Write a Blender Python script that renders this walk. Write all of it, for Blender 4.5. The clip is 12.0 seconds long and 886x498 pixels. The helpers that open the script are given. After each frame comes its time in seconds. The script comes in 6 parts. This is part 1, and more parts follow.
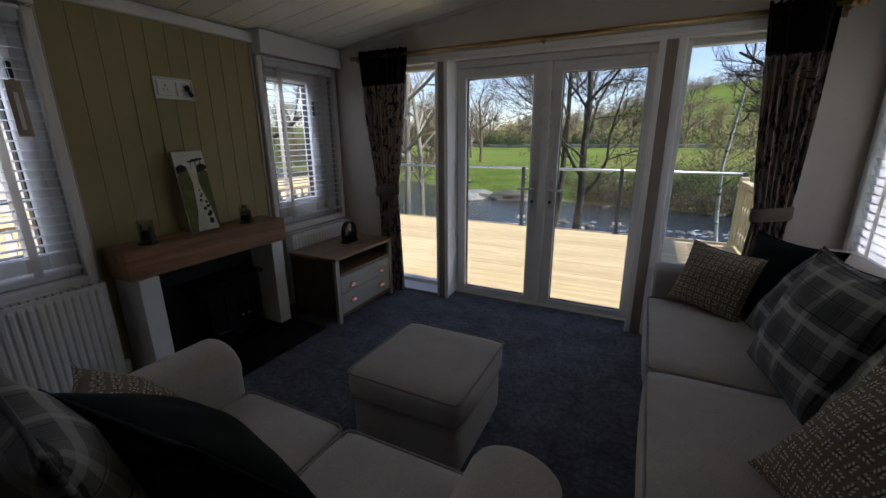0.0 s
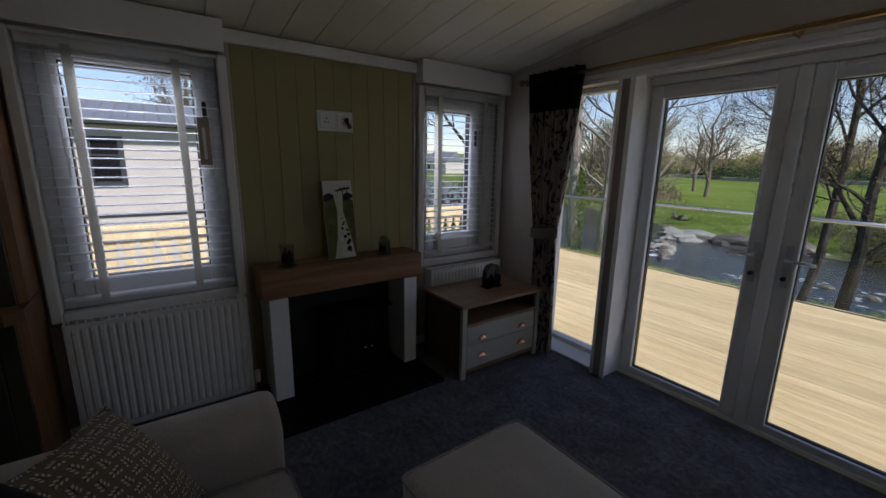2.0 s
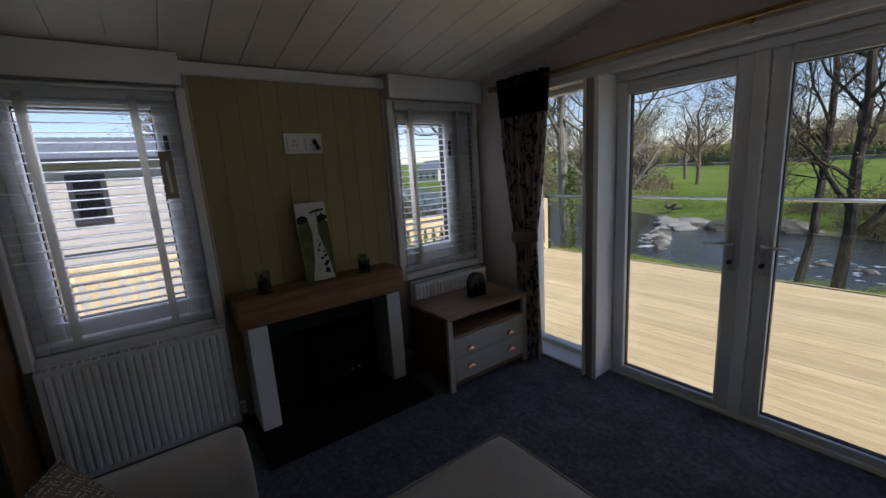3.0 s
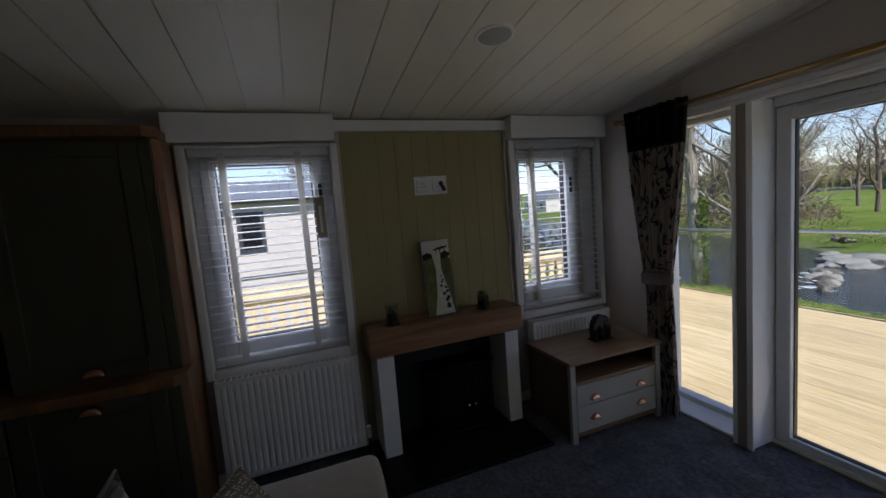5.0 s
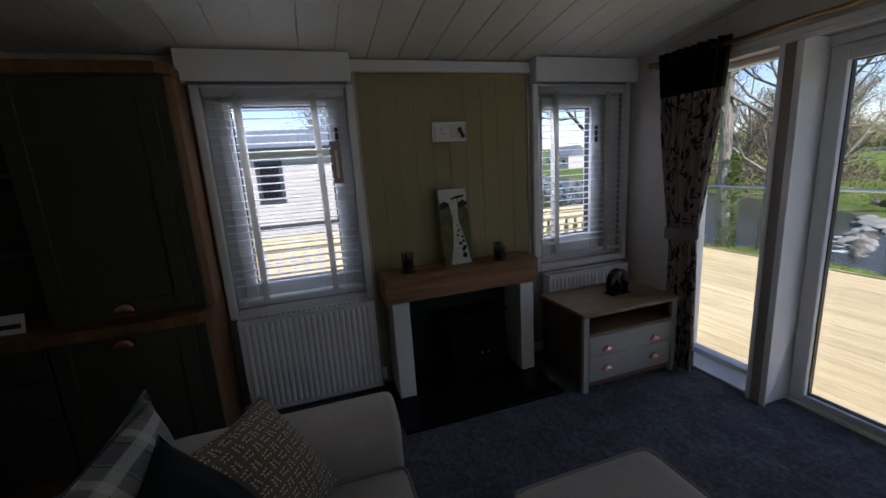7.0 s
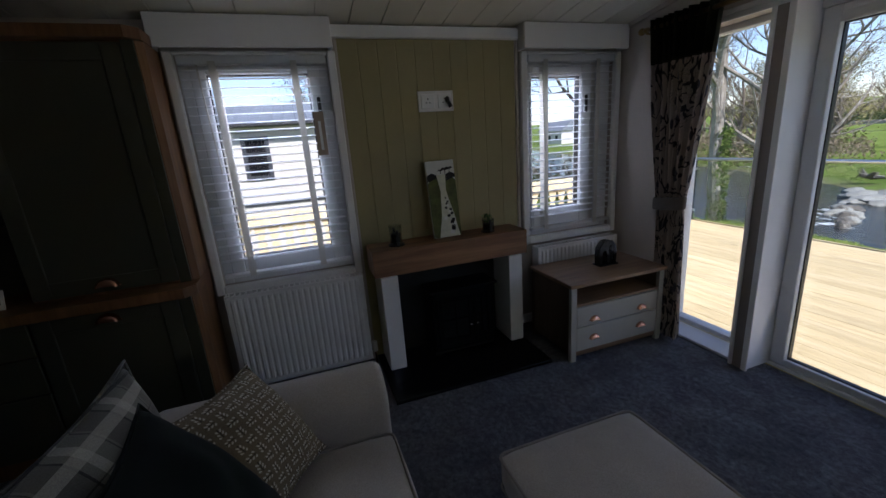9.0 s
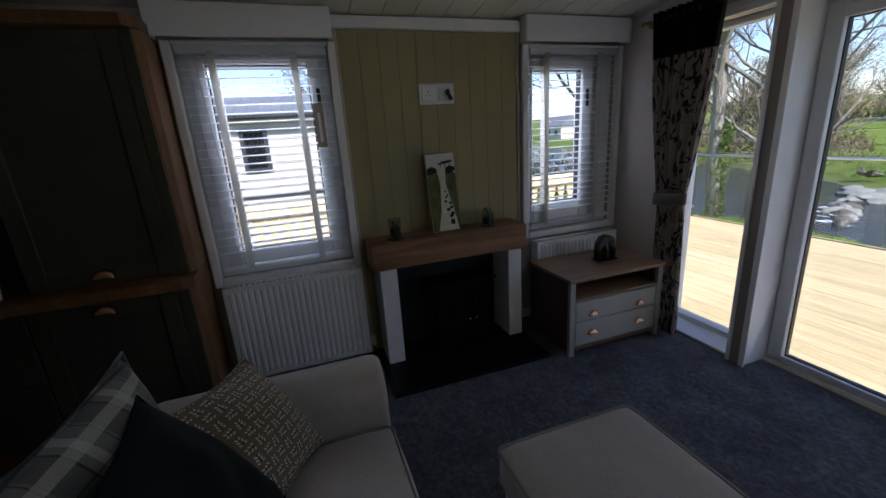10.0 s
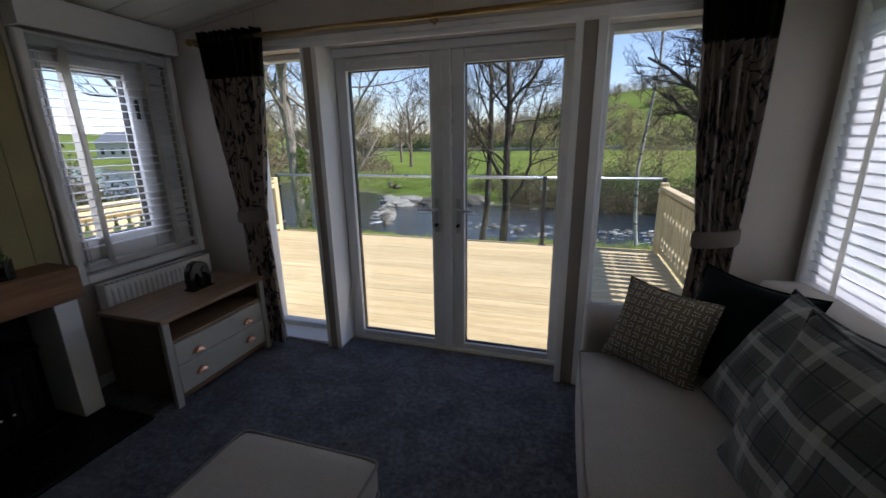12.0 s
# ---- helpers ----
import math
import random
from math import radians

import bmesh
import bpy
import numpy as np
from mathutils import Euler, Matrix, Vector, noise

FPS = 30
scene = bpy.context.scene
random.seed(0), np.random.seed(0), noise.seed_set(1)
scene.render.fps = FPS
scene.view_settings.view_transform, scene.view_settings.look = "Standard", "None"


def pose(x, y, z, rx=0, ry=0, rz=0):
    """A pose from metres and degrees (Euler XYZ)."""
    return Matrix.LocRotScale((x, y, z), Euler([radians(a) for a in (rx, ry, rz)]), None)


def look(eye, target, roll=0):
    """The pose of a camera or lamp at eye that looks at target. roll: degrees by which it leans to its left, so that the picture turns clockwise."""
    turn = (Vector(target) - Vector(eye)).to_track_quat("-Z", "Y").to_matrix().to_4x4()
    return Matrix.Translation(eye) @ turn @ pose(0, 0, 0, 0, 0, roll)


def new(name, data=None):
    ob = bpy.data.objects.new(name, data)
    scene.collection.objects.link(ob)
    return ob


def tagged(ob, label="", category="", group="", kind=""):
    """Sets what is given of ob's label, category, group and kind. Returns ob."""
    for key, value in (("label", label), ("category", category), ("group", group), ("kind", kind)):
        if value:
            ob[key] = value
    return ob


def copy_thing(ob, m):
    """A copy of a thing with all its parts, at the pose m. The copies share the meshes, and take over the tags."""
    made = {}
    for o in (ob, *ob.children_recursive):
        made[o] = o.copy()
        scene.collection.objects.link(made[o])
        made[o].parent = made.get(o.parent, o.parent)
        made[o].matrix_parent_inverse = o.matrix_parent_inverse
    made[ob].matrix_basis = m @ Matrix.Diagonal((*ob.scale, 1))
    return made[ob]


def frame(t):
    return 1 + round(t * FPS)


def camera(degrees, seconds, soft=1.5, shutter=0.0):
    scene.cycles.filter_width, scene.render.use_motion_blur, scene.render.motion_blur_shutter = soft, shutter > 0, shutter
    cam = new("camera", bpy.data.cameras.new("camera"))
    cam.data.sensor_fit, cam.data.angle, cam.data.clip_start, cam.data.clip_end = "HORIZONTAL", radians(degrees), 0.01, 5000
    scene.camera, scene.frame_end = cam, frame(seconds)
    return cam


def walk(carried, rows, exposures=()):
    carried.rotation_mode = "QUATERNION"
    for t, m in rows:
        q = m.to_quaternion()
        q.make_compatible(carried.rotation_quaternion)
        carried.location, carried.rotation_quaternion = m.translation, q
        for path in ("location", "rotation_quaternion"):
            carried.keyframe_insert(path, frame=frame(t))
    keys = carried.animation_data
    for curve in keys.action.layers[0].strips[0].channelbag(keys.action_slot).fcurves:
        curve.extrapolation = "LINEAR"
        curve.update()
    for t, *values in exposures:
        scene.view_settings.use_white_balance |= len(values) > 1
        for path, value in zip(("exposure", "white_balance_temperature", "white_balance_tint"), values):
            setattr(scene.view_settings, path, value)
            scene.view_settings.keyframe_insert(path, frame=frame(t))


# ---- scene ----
cam = camera(95.9, 12.0, shutter=0.1)
PATH = [
    (0, (0.122, 0.149, 1.375), (-0.745, 1.869, 0.836), -0.4),
    (0.5, (0.151, 0.255, 1.374), (-0.793, 1.939, 0.852), -1.5),
    (1, (0.092, 0.466, 1.381), (-1.044, 2.058, 0.962), 1.3),
    (1.5, (0.054, 0.626, 1.393), (-1.25, 2.076, 0.952), 0.2),
    (2, (0.062, 0.768, 1.423), (-1.532, 1.9, 1.001), 1.0),
    (2.5, (0.092, 0.881, 1.436), (-1.552, 1.936, 1.006), -2.9),
    (2.7, (0.114, 0.892, 1.441), (-1.484, 2.029, 1.049), -3.8),
    (4.3, (0.101, 0.861, 1.456), (-1.514, 1.985, 1.098), -3.2),
    (4.5, (0.09, 0.849, 1.472), (-1.611, 1.865, 1.197), -3.9),
    (5, (0.075, 0.81, 1.5), (-1.787, 1.514, 1.303), -4.6),
    (5.5, (0.061, 0.801, 1.502), (-1.807, 1.483, 1.29), -3.3),
    (6, (0.062, 0.801, 1.5), (-1.823, 1.431, 1.282), -3.8),
    (6.5, (0.059, 0.807, 1.496), (-1.828, 1.421, 1.248), -4.1),
    (7, (0.059, 0.818, 1.455), (-1.806, 1.414, 1.046), -3.7),
    (7.2, (0.055, 0.827, 1.448), (-1.785, 1.448, 0.971), -3.6),
    (9, (0.061, 0.847, 1.417), (-1.77, 1.46, 0.899), -4.2),
    (9.5, (0.053, 0.84, 1.414), (-1.773, 1.462, 0.887), -3.8),
    (10, (0.053, 0.843, 1.413), (-1.77, 1.46, 0.867), -3.7),
    (10.5, (0.047, 0.855, 1.41), (-1.728, 1.549, 0.806), -4.6),
    (11, (0.073, 0.888, 1.381), (-1.586, 1.811, 0.751), -6.0),
    (11.5, (0.099, 0.972, 1.377), (-1.022, 2.501, 0.739), -4.5),
    (12, (0.118, 0.92, 1.396), (-0.462, 2.761, 0.873), -0.9),
]
walk(cam, [(t, look(eye, target, roll)) for t, eye, target, roll in PATH],
     exposures=[(0.0, 1.00, 6210, 23), (0.5, 1.00, 6210, 23), (1.5, 0.62, 6110, 23), (2.0, 0.46, 6160, 23), (2.5, 0.48, 6110, 23), (4.5, 0.58, 6060, 23), (5.5, 0.83, 6010, 23),
                (7.0, 0.88, 5910, 23), (9.0, 1.07, 5840, 23), (10.5, 1.14, 5840, 23), (11.4, 1.11, 6010, 23), (12.0, 0.96, 6110, 23)])

# ---- world, sun ----
SUN_EL, SUN_AZ = 45.0, 91.0          # azimuth clockwise from +y
world = bpy.data.worlds.new("world")
scene.world = world
world.use_nodes = True
wn, wl = world.node_tree.nodes, world.node_tree.links
sky = wn.new("ShaderNodeTexSky")
sky.sky_type, sky.sun_disc = "NISHITA", False
sky.sun_elevation, sky.sun_rotation = radians(SUN_EL), radians(SUN_AZ)
wn["Background"].inputs[1].default_value = 0.1
sky.dust_density, sky.ozone_density = 0.3, 2.0
wl.new(sky.outputs[0], wn["Background"].inputs[0])
sun_data = bpy.data.lights.new("sun", "SUN")
sun_data.energy, sun_data.angle, sun_data.color = 4.0, radians(0.5), (1.0, 0.95, 0.87)
sun = new("sun", sun_data)
_el, _az = radians(SUN_EL), radians(SUN_AZ)
sun.matrix_world = look((0, 0, 0), (-math.sin(_az) * math.cos(_el), -math.cos(_az) * math.cos(_el), -math.sin(_el)))

# added lamp outside the glazed gable, topping up the sky's light and tilted up
door_light = bpy.data.lights.new("door_fill", "AREA")
door_light.shape, door_light.size, door_light.size_y, door_light.energy, door_light.color = "RECTANGLE", 2.8, 1.8, 1.2, (1.0, 0.97, 0.93)
new("door_fill", door_light).matrix_world = look((-0.58, 3.46, 0.9), (-0.58, 0.0, 2.1))

# added lamps, steep above the two west windows, to brighten the blind slats
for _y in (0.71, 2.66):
    _d = bpy.data.lights.new("slat_fill", "AREA")
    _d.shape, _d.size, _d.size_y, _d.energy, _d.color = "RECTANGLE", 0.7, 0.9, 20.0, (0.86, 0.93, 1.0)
    new("slat_fill", _d).matrix_world = look((-3.1, _y, 2.2), (-2.46, _y, 1.25))

# ---- materials ----
def nodes_of(name):
    m = bpy.data.materials.new(name)
    m.use_nodes = True
    return m, m.node_tree.nodes, m.node_tree.links, m.node_tree.nodes["Principled BSDF"]


def mapped(n, l, scale, rot=(0, 0, 0), coord="Object"):
    tc, mp = n.new("ShaderNodeTexCoord"), n.new("ShaderNodeMapping")
    mp.inputs["Scale"].default_value, mp.inputs["Rotation"].default_value = scale, rot
    l.new(tc.outputs[coord], mp.inputs[0])
    return mp.outputs[0]


def noise_tex(n, l, vec, scale, detail=3.0, rough=0.55, warp=0.0):
    t = n.new("ShaderNodeTexNoise")
    t.inputs["Scale"].default_value, t.inputs["Detail"].default_value = scale, detail
    t.inputs["Roughness"].default_value, t.inputs["Distortion"].default_value = rough, warp
    l.new(vec, t.inputs["Vector"])
    return t.outputs[0]


def ramp(n, l, fac, stops):
    r = n.new("ShaderNodeValToRGB")
    e = r.color_ramp.elements
    while len(e) < len(stops):
        e.new(0.5)
    for k, (p, c) in zip(e, stops):
        k.position, k.color = p, (*c, 1)
    l.new(fac, r.inputs[0])
    return r.outputs[0]


def mix_col(n, l, fac, a, b, mode="MIX"):
    m = n.new("ShaderNodeMix")
    m.data_type, m.blend_type = "RGBA", mode
    for sock, v in ((m.inputs[0], fac), (m.inputs[6], a), (m.inputs[7], b)):
        if isinstance(v, (int, float)):
            sock.default_value = v
        elif isinstance(v, tuple):
            sock.default_value = (*v, 1)
        else:
            l.new(v, sock)
    return m.outputs[2]


def sums(n, l, op, a, b=0.0, c=0.0):
    m = n.new("ShaderNodeMath")
    m.operation = op
    for sock, v in zip(m.inputs, (a, b, c)):
        if isinstance(v, (int, float)):
            sock.default_value = v
        else:
            l.new(v, sock)
    return m.outputs[0]


def bump(n, l, p, height, strength, dist=0.01):
    b = n.new("ShaderNodeBump")
    b.inputs["Strength"].default_value, b.inputs["Distance"].default_value = strength, dist
    l.new(height, b.inputs["Height"])
    l.new(b.outputs[0], p.inputs["Normal"])


def paint(name, col, rough=0.5, metal=0.0, vary=0.12, big=2.0, fine=60.0, relief=0.15, spec=0.5, randomise=0.0):
    """A surface with a soft large mottle, a fine grain and a light relief."""
    m, n, l, p = nodes_of(name)
    v = mapped(n, l, (1, 1, 1))
    a, b = noise_tex(n, l, v, big, 4), noise_tex(n, l, v, fine, 3)
    lo, hi = tuple(c * (1 - vary) for c in col), tuple(min(1, c * (1 + vary)) for c in col)
    c1 = ramp(n, l, a, [(0.3, lo), (0.7, hi)])
    c2 = ramp(n, l, b, [(0.3, (1 - vary * 0.6,) * 3), (0.7, (1, 1, 1))])
    c = mix_col(n, l, 1.0, c1, c2, "MULTIPLY")
    if randomise:
        oi = n.new("ShaderNodeObjectInfo")
        r = ramp(n, l, oi.outputs["Random"], [(0, (1 - randomise,) * 3), (1, (1, 1, 1))])
        c = mix_col(n, l, 1.0, c, r, "MULTIPLY")
    l.new(c, p.inputs["Base Color"])
    p.inputs["Metallic"].default_value, p.inputs["Specular IOR Level"].default_value = metal, spec
    l.new(ramp(n, l, a, [(0.2, (max(0, rough - 0.08),) * 3), (0.8, (min(1, rough + 0.08),) * 3)]), p.inputs["Roughness"])
    if relief:
        bump(n, l, p, b, relief, 0.002)
    return m


def wood(name, dark, light, along="y", grain=1.0, rough=0.5, knots=0.0, randomise=0.0, relief=0.2):
    m, n, l, p = nodes_of(name)
    s = {"x": (0.7, 9, 9), "y": (9, 0.7, 9), "z": (9, 9, 0.7)}[along]
    v = mapped(n, l, tuple(k * grain for k in s))
    oi = n.new("ShaderNodeObjectInfo")
    off = n.new("ShaderNodeVectorMath")
    off.operation = "MULTIPLY_ADD"
    l.new(oi.outputs["Random"], off.inputs[0])
    off.inputs[1].default_value = (40, 37, 31)
    l.new(v, off.inputs[2])
    v = off.outputs[0]
    a = noise_tex(n, l, v, 1.2, 5, 0.6, 0.8)
    b = noise_tex(n, l, v, 9, 4, 0.7, 0.2)
    c = ramp(n, l, a, [(0.3, dark), (0.52, tuple((x + y) / 2 for x, y in zip(dark, light))), (0.68, light)])
    c = mix_col(n, l, 1.0, c, ramp(n, l, b, [(0.35, (0.8, 0.78, 0.75)), (0.6, (1, 1, 1))]), "MULTIPLY")
    if knots:
        k = n.new("ShaderNodeTexVoronoi")
        k.inputs["Scale"].default_value = 0.55
        l.new(v, k.inputs["Vector"])
        c = mix_col(n, l, ramp(n, l, k.outputs["Distance"], [(0.02, (knots,) * 3), (0.12, (0, 0, 0))]), c, tuple(x * 0.45 for x in dark))
    if randomise:
        r = ramp(n, l, oi.outputs["Random"], [(0, (1 - randomise,) * 3), (1, (1, 1, 1))])
        c = mix_col(n, l, 1.0, c, r, "MULTIPLY")
    l.new(c, p.inputs["Base Color"])
    p.inputs["Roughness"].default_value = rough
    bump(n, l, p, b, relief, 0.001)
    return m


def fabric(name, col, weave=900.0, vary=0.15, big=5.0, sheen=0.2, rough=0.95):
    m, n, l, p = nodes_of(name)
    v = mapped(n, l, (1, 1, 1))
    a, f = noise_tex(n, l, v, big, 4), noise_tex(n, l, v, weave / 3, 2)
    c = ramp(n, l, a, [(0.3, tuple(x * (1 - vary) for x in col)), (0.7, tuple(x * (1 + vary) for x in col))])
    c = mix_col(n, l, 1.0, c, ramp(n, l, f, [(0.3, (0.72,) * 3), (0.7, (1, 1, 1))]), "MULTIPLY")
    l.new(c, p.inputs["Base Color"])
    p.inputs["Roughness"].default_value, p.inputs["Sheen Weight"].default_value = rough, sheen
    p.inputs["Specular IOR Level"].default_value = 0.15
    bump(n, l, p, f, 0.4, 0.002)
    return m


def carpet_mat():
    m, n, l, p = nodes_of("carpet_pile")
    v = mapped(n, l, (1, 1, 1))
    a, b, f = noise_tex(n, l, v, 5.0, 4, 0.65, 1.0), noise_tex(n, l, v, 38, 4, 0.75), noise_tex(n, l, v, 260, 2)
    c = ramp(n, l, b, [(0.32, (0.052, 0.055, 0.066)), (0.5, (0.12, 0.125, 0.143)), (0.7, (0.22, 0.225, 0.245))])
    c = mix_col(n, l, 1.0, c, ramp(n, l, a, [(0.35, (0.62, 0.62, 0.65)), (0.65, (1.2, 1.2, 1.2))]), "MULTIPLY")
    c = mix_col(n, l, 1.0, c, ramp(n, l, f, [(0.3, (0.6,) * 3), (0.65, (1, 1, 1))]), "MULTIPLY")
    l.new(c, p.inputs["Base Color"])
    p.inputs["Roughness"].default_value, p.inputs["Sheen Weight"].default_value = 1.0, 0.15
    p.inputs["Specular IOR Level"].default_value = 0.05
    bump(n, l, p, sums(n, l, "ADD", b, f), 0.8, 0.008)
    return m


def glass_mat(name="window_glass", tint=(0.99, 0.995, 0.99)):
    m, n, l, p = nodes_of(name)
    n.remove(p)
    tr, gl, mx, fr = n.new("ShaderNodeBsdfTransparent"), n.new("ShaderNodeBsdfGlossy"), n.new("ShaderNodeMixShader"), n.new("ShaderNodeLayerWeight")
    tr.inputs[0].default_value, gl.inputs["Roughness"].default_value, fr.inputs[0].default_value = (*tint, 1), 0.0, 0.5
    l.new(sums(n, l, "MULTIPLY_ADD", sums(n, l, "POWER", fr.outputs["Facing"], 5.0), 0.9, 0.025), mx.inputs[0]); l.new(tr.outputs[0], mx.inputs[1]); l.new(gl.outputs[0], mx.inputs[2])
    l.new(mx.outputs[0], n["Material Output"].inputs[0])
    return m


def plaid_mat(name, base, pale, dark, line, size=0.155):
    m, n, l, p = nodes_of(name)
    sep = n.new("ShaderNodeSeparateXYZ")
    l.new(mapped(n, l, (1 / size, 1 / size, 1)), sep.inputs[0])
    c = base
    f = noise_tex(n, l, mapped(n, l, (1, 1, 1)), 400, 2)
    for out in (sep.outputs[0], sep.outputs[1]):
        u = sums(n, l, "FRACT", sums(n, l, "ADD", out, 20.0))
        def band(a, w):
            return sums(n, l, "LESS_THAN", sums(n, l, "ABSOLUTE", sums(n, l, "SUBTRACT", u, a)), w)
        c = mix_col(n, l, sums(n, l, "MULTIPLY", band(0.25, 0.075), 0.5), c, pale)
        c = mix_col(n, l, sums(n, l, "MULTIPLY", band(0.68, 0.2), 0.5), c, dark)
        c = mix_col(n, l, sums(n, l, "MULTIPLY", band(0.47, 0.018), 0.85), c, line)
        c = mix_col(n, l, sums(n, l, "MULTIPLY", band(0.93, 0.012), 0.7), c, line)
    c = mix_col(n, l, 1.0, c, ramp(n, l, f, [(0.3, (0.7,) * 3), (0.7, (1, 1, 1))]), "MULTIPLY")
    l.new(c, p.inputs["Base Color"])
    p.inputs["Roughness"].default_value, p.inputs["Sheen Weight"].default_value = 0.95, 0.2
    p.inputs["Specular IOR Level"].default_value = 0.1
    bump(n, l, p, f, 0.4, 0.002)
    return m


def sprig_mat(name, base, leaf, cell=0.033):
    """Woven cloth with pale sprigs on dark stems, upright and lying in turn."""
    m, n, l, p = nodes_of(name)
    def op(kind, a, b=0.0, c=0.0):
        return sums(n, l, kind, a, b, c)
    sep = n.new("ShaderNodeSeparateXYZ")
    l.new(mapped(n, l, (1 / cell, 1 / cell, 1)), sep.inputs[0])
    x, y = op("ADD", sep.outputs[0], 40.0), op("ADD", sep.outputs[1], 40.0)
    odd = op("GREATER_THAN", op("FRACT", op("MULTIPLY", op("ADD", op("FLOOR", x), op("FLOOR", y)), 0.5)), 0.25)
    fx, fy = op("SUBTRACT", op("FRACT", x), 0.5), op("SUBTRACT", op("FRACT", y), 0.5)
    even = op("SUBTRACT", 1.0, odd)
    u = op("ADD", op("MULTIPLY", fx, odd), op("MULTIPLY", fy, even))
    v = op("ADD", op("MULTIPLY", fy, odd), op("MULTIPLY", fx, even))
    au = op("ABSOLUTE", u)
    slant = op("ADD", op("SUBTRACT", v, op("MULTIPLY", au, 0.75)), 1.5)
    w = op("SUBTRACT", op("FRACT", op("MULTIPLY", slant, 3.4)), 0.5)
    width = op("ADD", op("MULTIPLY", v, -0.14), 0.17)
    oval = op("ADD", op("POWER", op("ABSOLUTE", op("DIVIDE", op("SUBTRACT", au, width), 0.105)), 2.0), op("POWER", op("ABSOLUTE", op("DIVIDE", w, 0.33)), 2.0))
    blade = op("MULTIPLY", op("LESS_THAN", oval, 1.0), op("LESS_THAN", op("ABSOLUTE", v), 0.38))
    stem = op("MULTIPLY", op("LESS_THAN", au, 0.03), op("LESS_THAN", op("ABSOLUTE", v), 0.4))
    f = noise_tex(n, l, mapped(n, l, (1, 1, 1)), 500, 2)
    c = mix_col(n, l, blade, base, leaf)
    c = mix_col(n, l, stem, c, (0.05, 0.045, 0.04))
    c = mix_col(n, l, 1.0, c, ramp(n, l, f, [(0.3, (0.6,) * 3), (0.7, (1, 1, 1))]), "MULTIPLY")
    l.new(c, p.inputs["Base Color"])
    p.inputs["Roughness"].default_value, p.inputs["Specular IOR Level"].default_value = 0.95, 0.1
    bump(n, l, p, f, 0.5, 0.002)
    return m


def curtain_mat():
    """Pale cotton printed with dark stems, leaves and seed heads."""
    m, n, l, p = nodes_of("curtain_print")
    v = mapped(n, l, (9, 9, 5))
    w = noise_tex(n, l, v, 0.9, 2, 0.5, 1.2)
    stem = sums(n, l, "LESS_THAN", sums(n, l, "ABSOLUTE", sums(n, l, "SUBTRACT", w, 0.5)), 0.022)
    vo = n.new("ShaderNodeTexVoronoi")
    vo.inputs["Scale"].default_value = 1.0
    l.new(mapped(n, l, (24, 24, 9), (0.5, 0.4, 0.6)), vo.inputs["Vector"])
    leaves = sums(n, l, "LESS_THAN", vo.outputs["Distance"], 0.31)
    dots = n.new("ShaderNodeTexVoronoi")
    dots.inputs["Scale"].default_value = 95
    l.new(mapped(n, l, (1, 1, 1)), dots.inputs["Vector"])
    zone = sums(n, l, "GREATER_THAN", noise_tex(n, l, mapped(n, l, (1, 1, 1)), 9, 1), 0.56)
    seeds = sums(n, l, "MULTIPLY", zone, sums(n, l, "LESS_THAN", dots.outputs["Distance"], 0.36))
    tone = ramp(n, l, vo.outputs["Color"], [(0.2, (0.03, 0.032, 0.04)), (0.8, (0.14, 0.14, 0.17))])
    c = mix_col(n, l, seeds, (0.4, 0.345, 0.305), (0.24, 0.215, 0.18))
    c = mix_col(n, l, leaves, c, tone)
    c = mix_col(n, l, stem, c, (0.05, 0.05, 0.06))
    l.new(c, p.inputs["Base Color"])
    p.inputs["Roughness"].default_value, p.inputs["Specular IOR Level"].default_value = 0.9, 0.15
    bump(n, l, p, noise_tex(n, l, mapped(n, l, (1, 1, 1)), 500, 2), 0.3, 0.001)
    return m


M_WALL = paint("wall_board", (0.53, 0.475, 0.425), 0.7, vary=0.06, fine=140)
# the wall board's colour toned down for the backlit door posts
M_POSTFACE = paint("shade_toned_post_board", (0.3, 0.255, 0.22), 0.7, vary=0.06, fine=140)
M_OLIVE = paint("olive_panel_paint", (0.36, 0.31, 0.15), 0.6, vary=0.08, fine=90)
M_CEIL = paint("ceiling_board", (0.8, 0.765, 0.64), 0.55, vary=0.05, fine=90)
M_WHITE = paint("white_gloss_paint", (0.85, 0.85, 0.84), 0.4, vary=0.04, fine=100)
M_UPVC = paint("white_upvc", (0.8, 0.81, 0.81), 0.3, vary=0.03, fine=100, relief=0.05)
M_SLAT = paint("blind_slat_white", (0.9, 0.91, 0.92), 0.4, vary=0.03, fine=100)
_n, _l = M_SLAT.node_tree.nodes, M_SLAT.node_tree.links     # thin slats let a little light through
_t, _m = _n.new("ShaderNodeBsdfTranslucent"), _n.new("ShaderNodeMixShader")
_t.inputs[0].default_value, _m.inputs[0].default_value = (0.93, 0.95, 0.97, 1), 0.5
_l.new(_n["Principled BSDF"].outputs[0], _m.inputs[1]); _l.new(_t.outputs[0], _m.inputs[2]); _l.new(_m.outputs[0], _n["Material Output"].inputs[0])
M_RAD = paint("radiator_enamel", (0.84, 0.84, 0.83), 0.3, vary=0.04, fine=80, relief=0.05)
M_OAK = wood("oak_beam", (0.17, 0.08, 0.034), (0.35, 0.18, 0.085), "y", 0.8, 0.5)
M_OAKX = wood("oak_top", (0.17, 0.1, 0.052), (0.32, 0.2, 0.115), "y", 0.8, 0.45)
M_OAKZ = wood("oak_trim", (0.14, 0.06, 0.02), (0.26, 0.122, 0.045), "z", 0.8, 0.5)
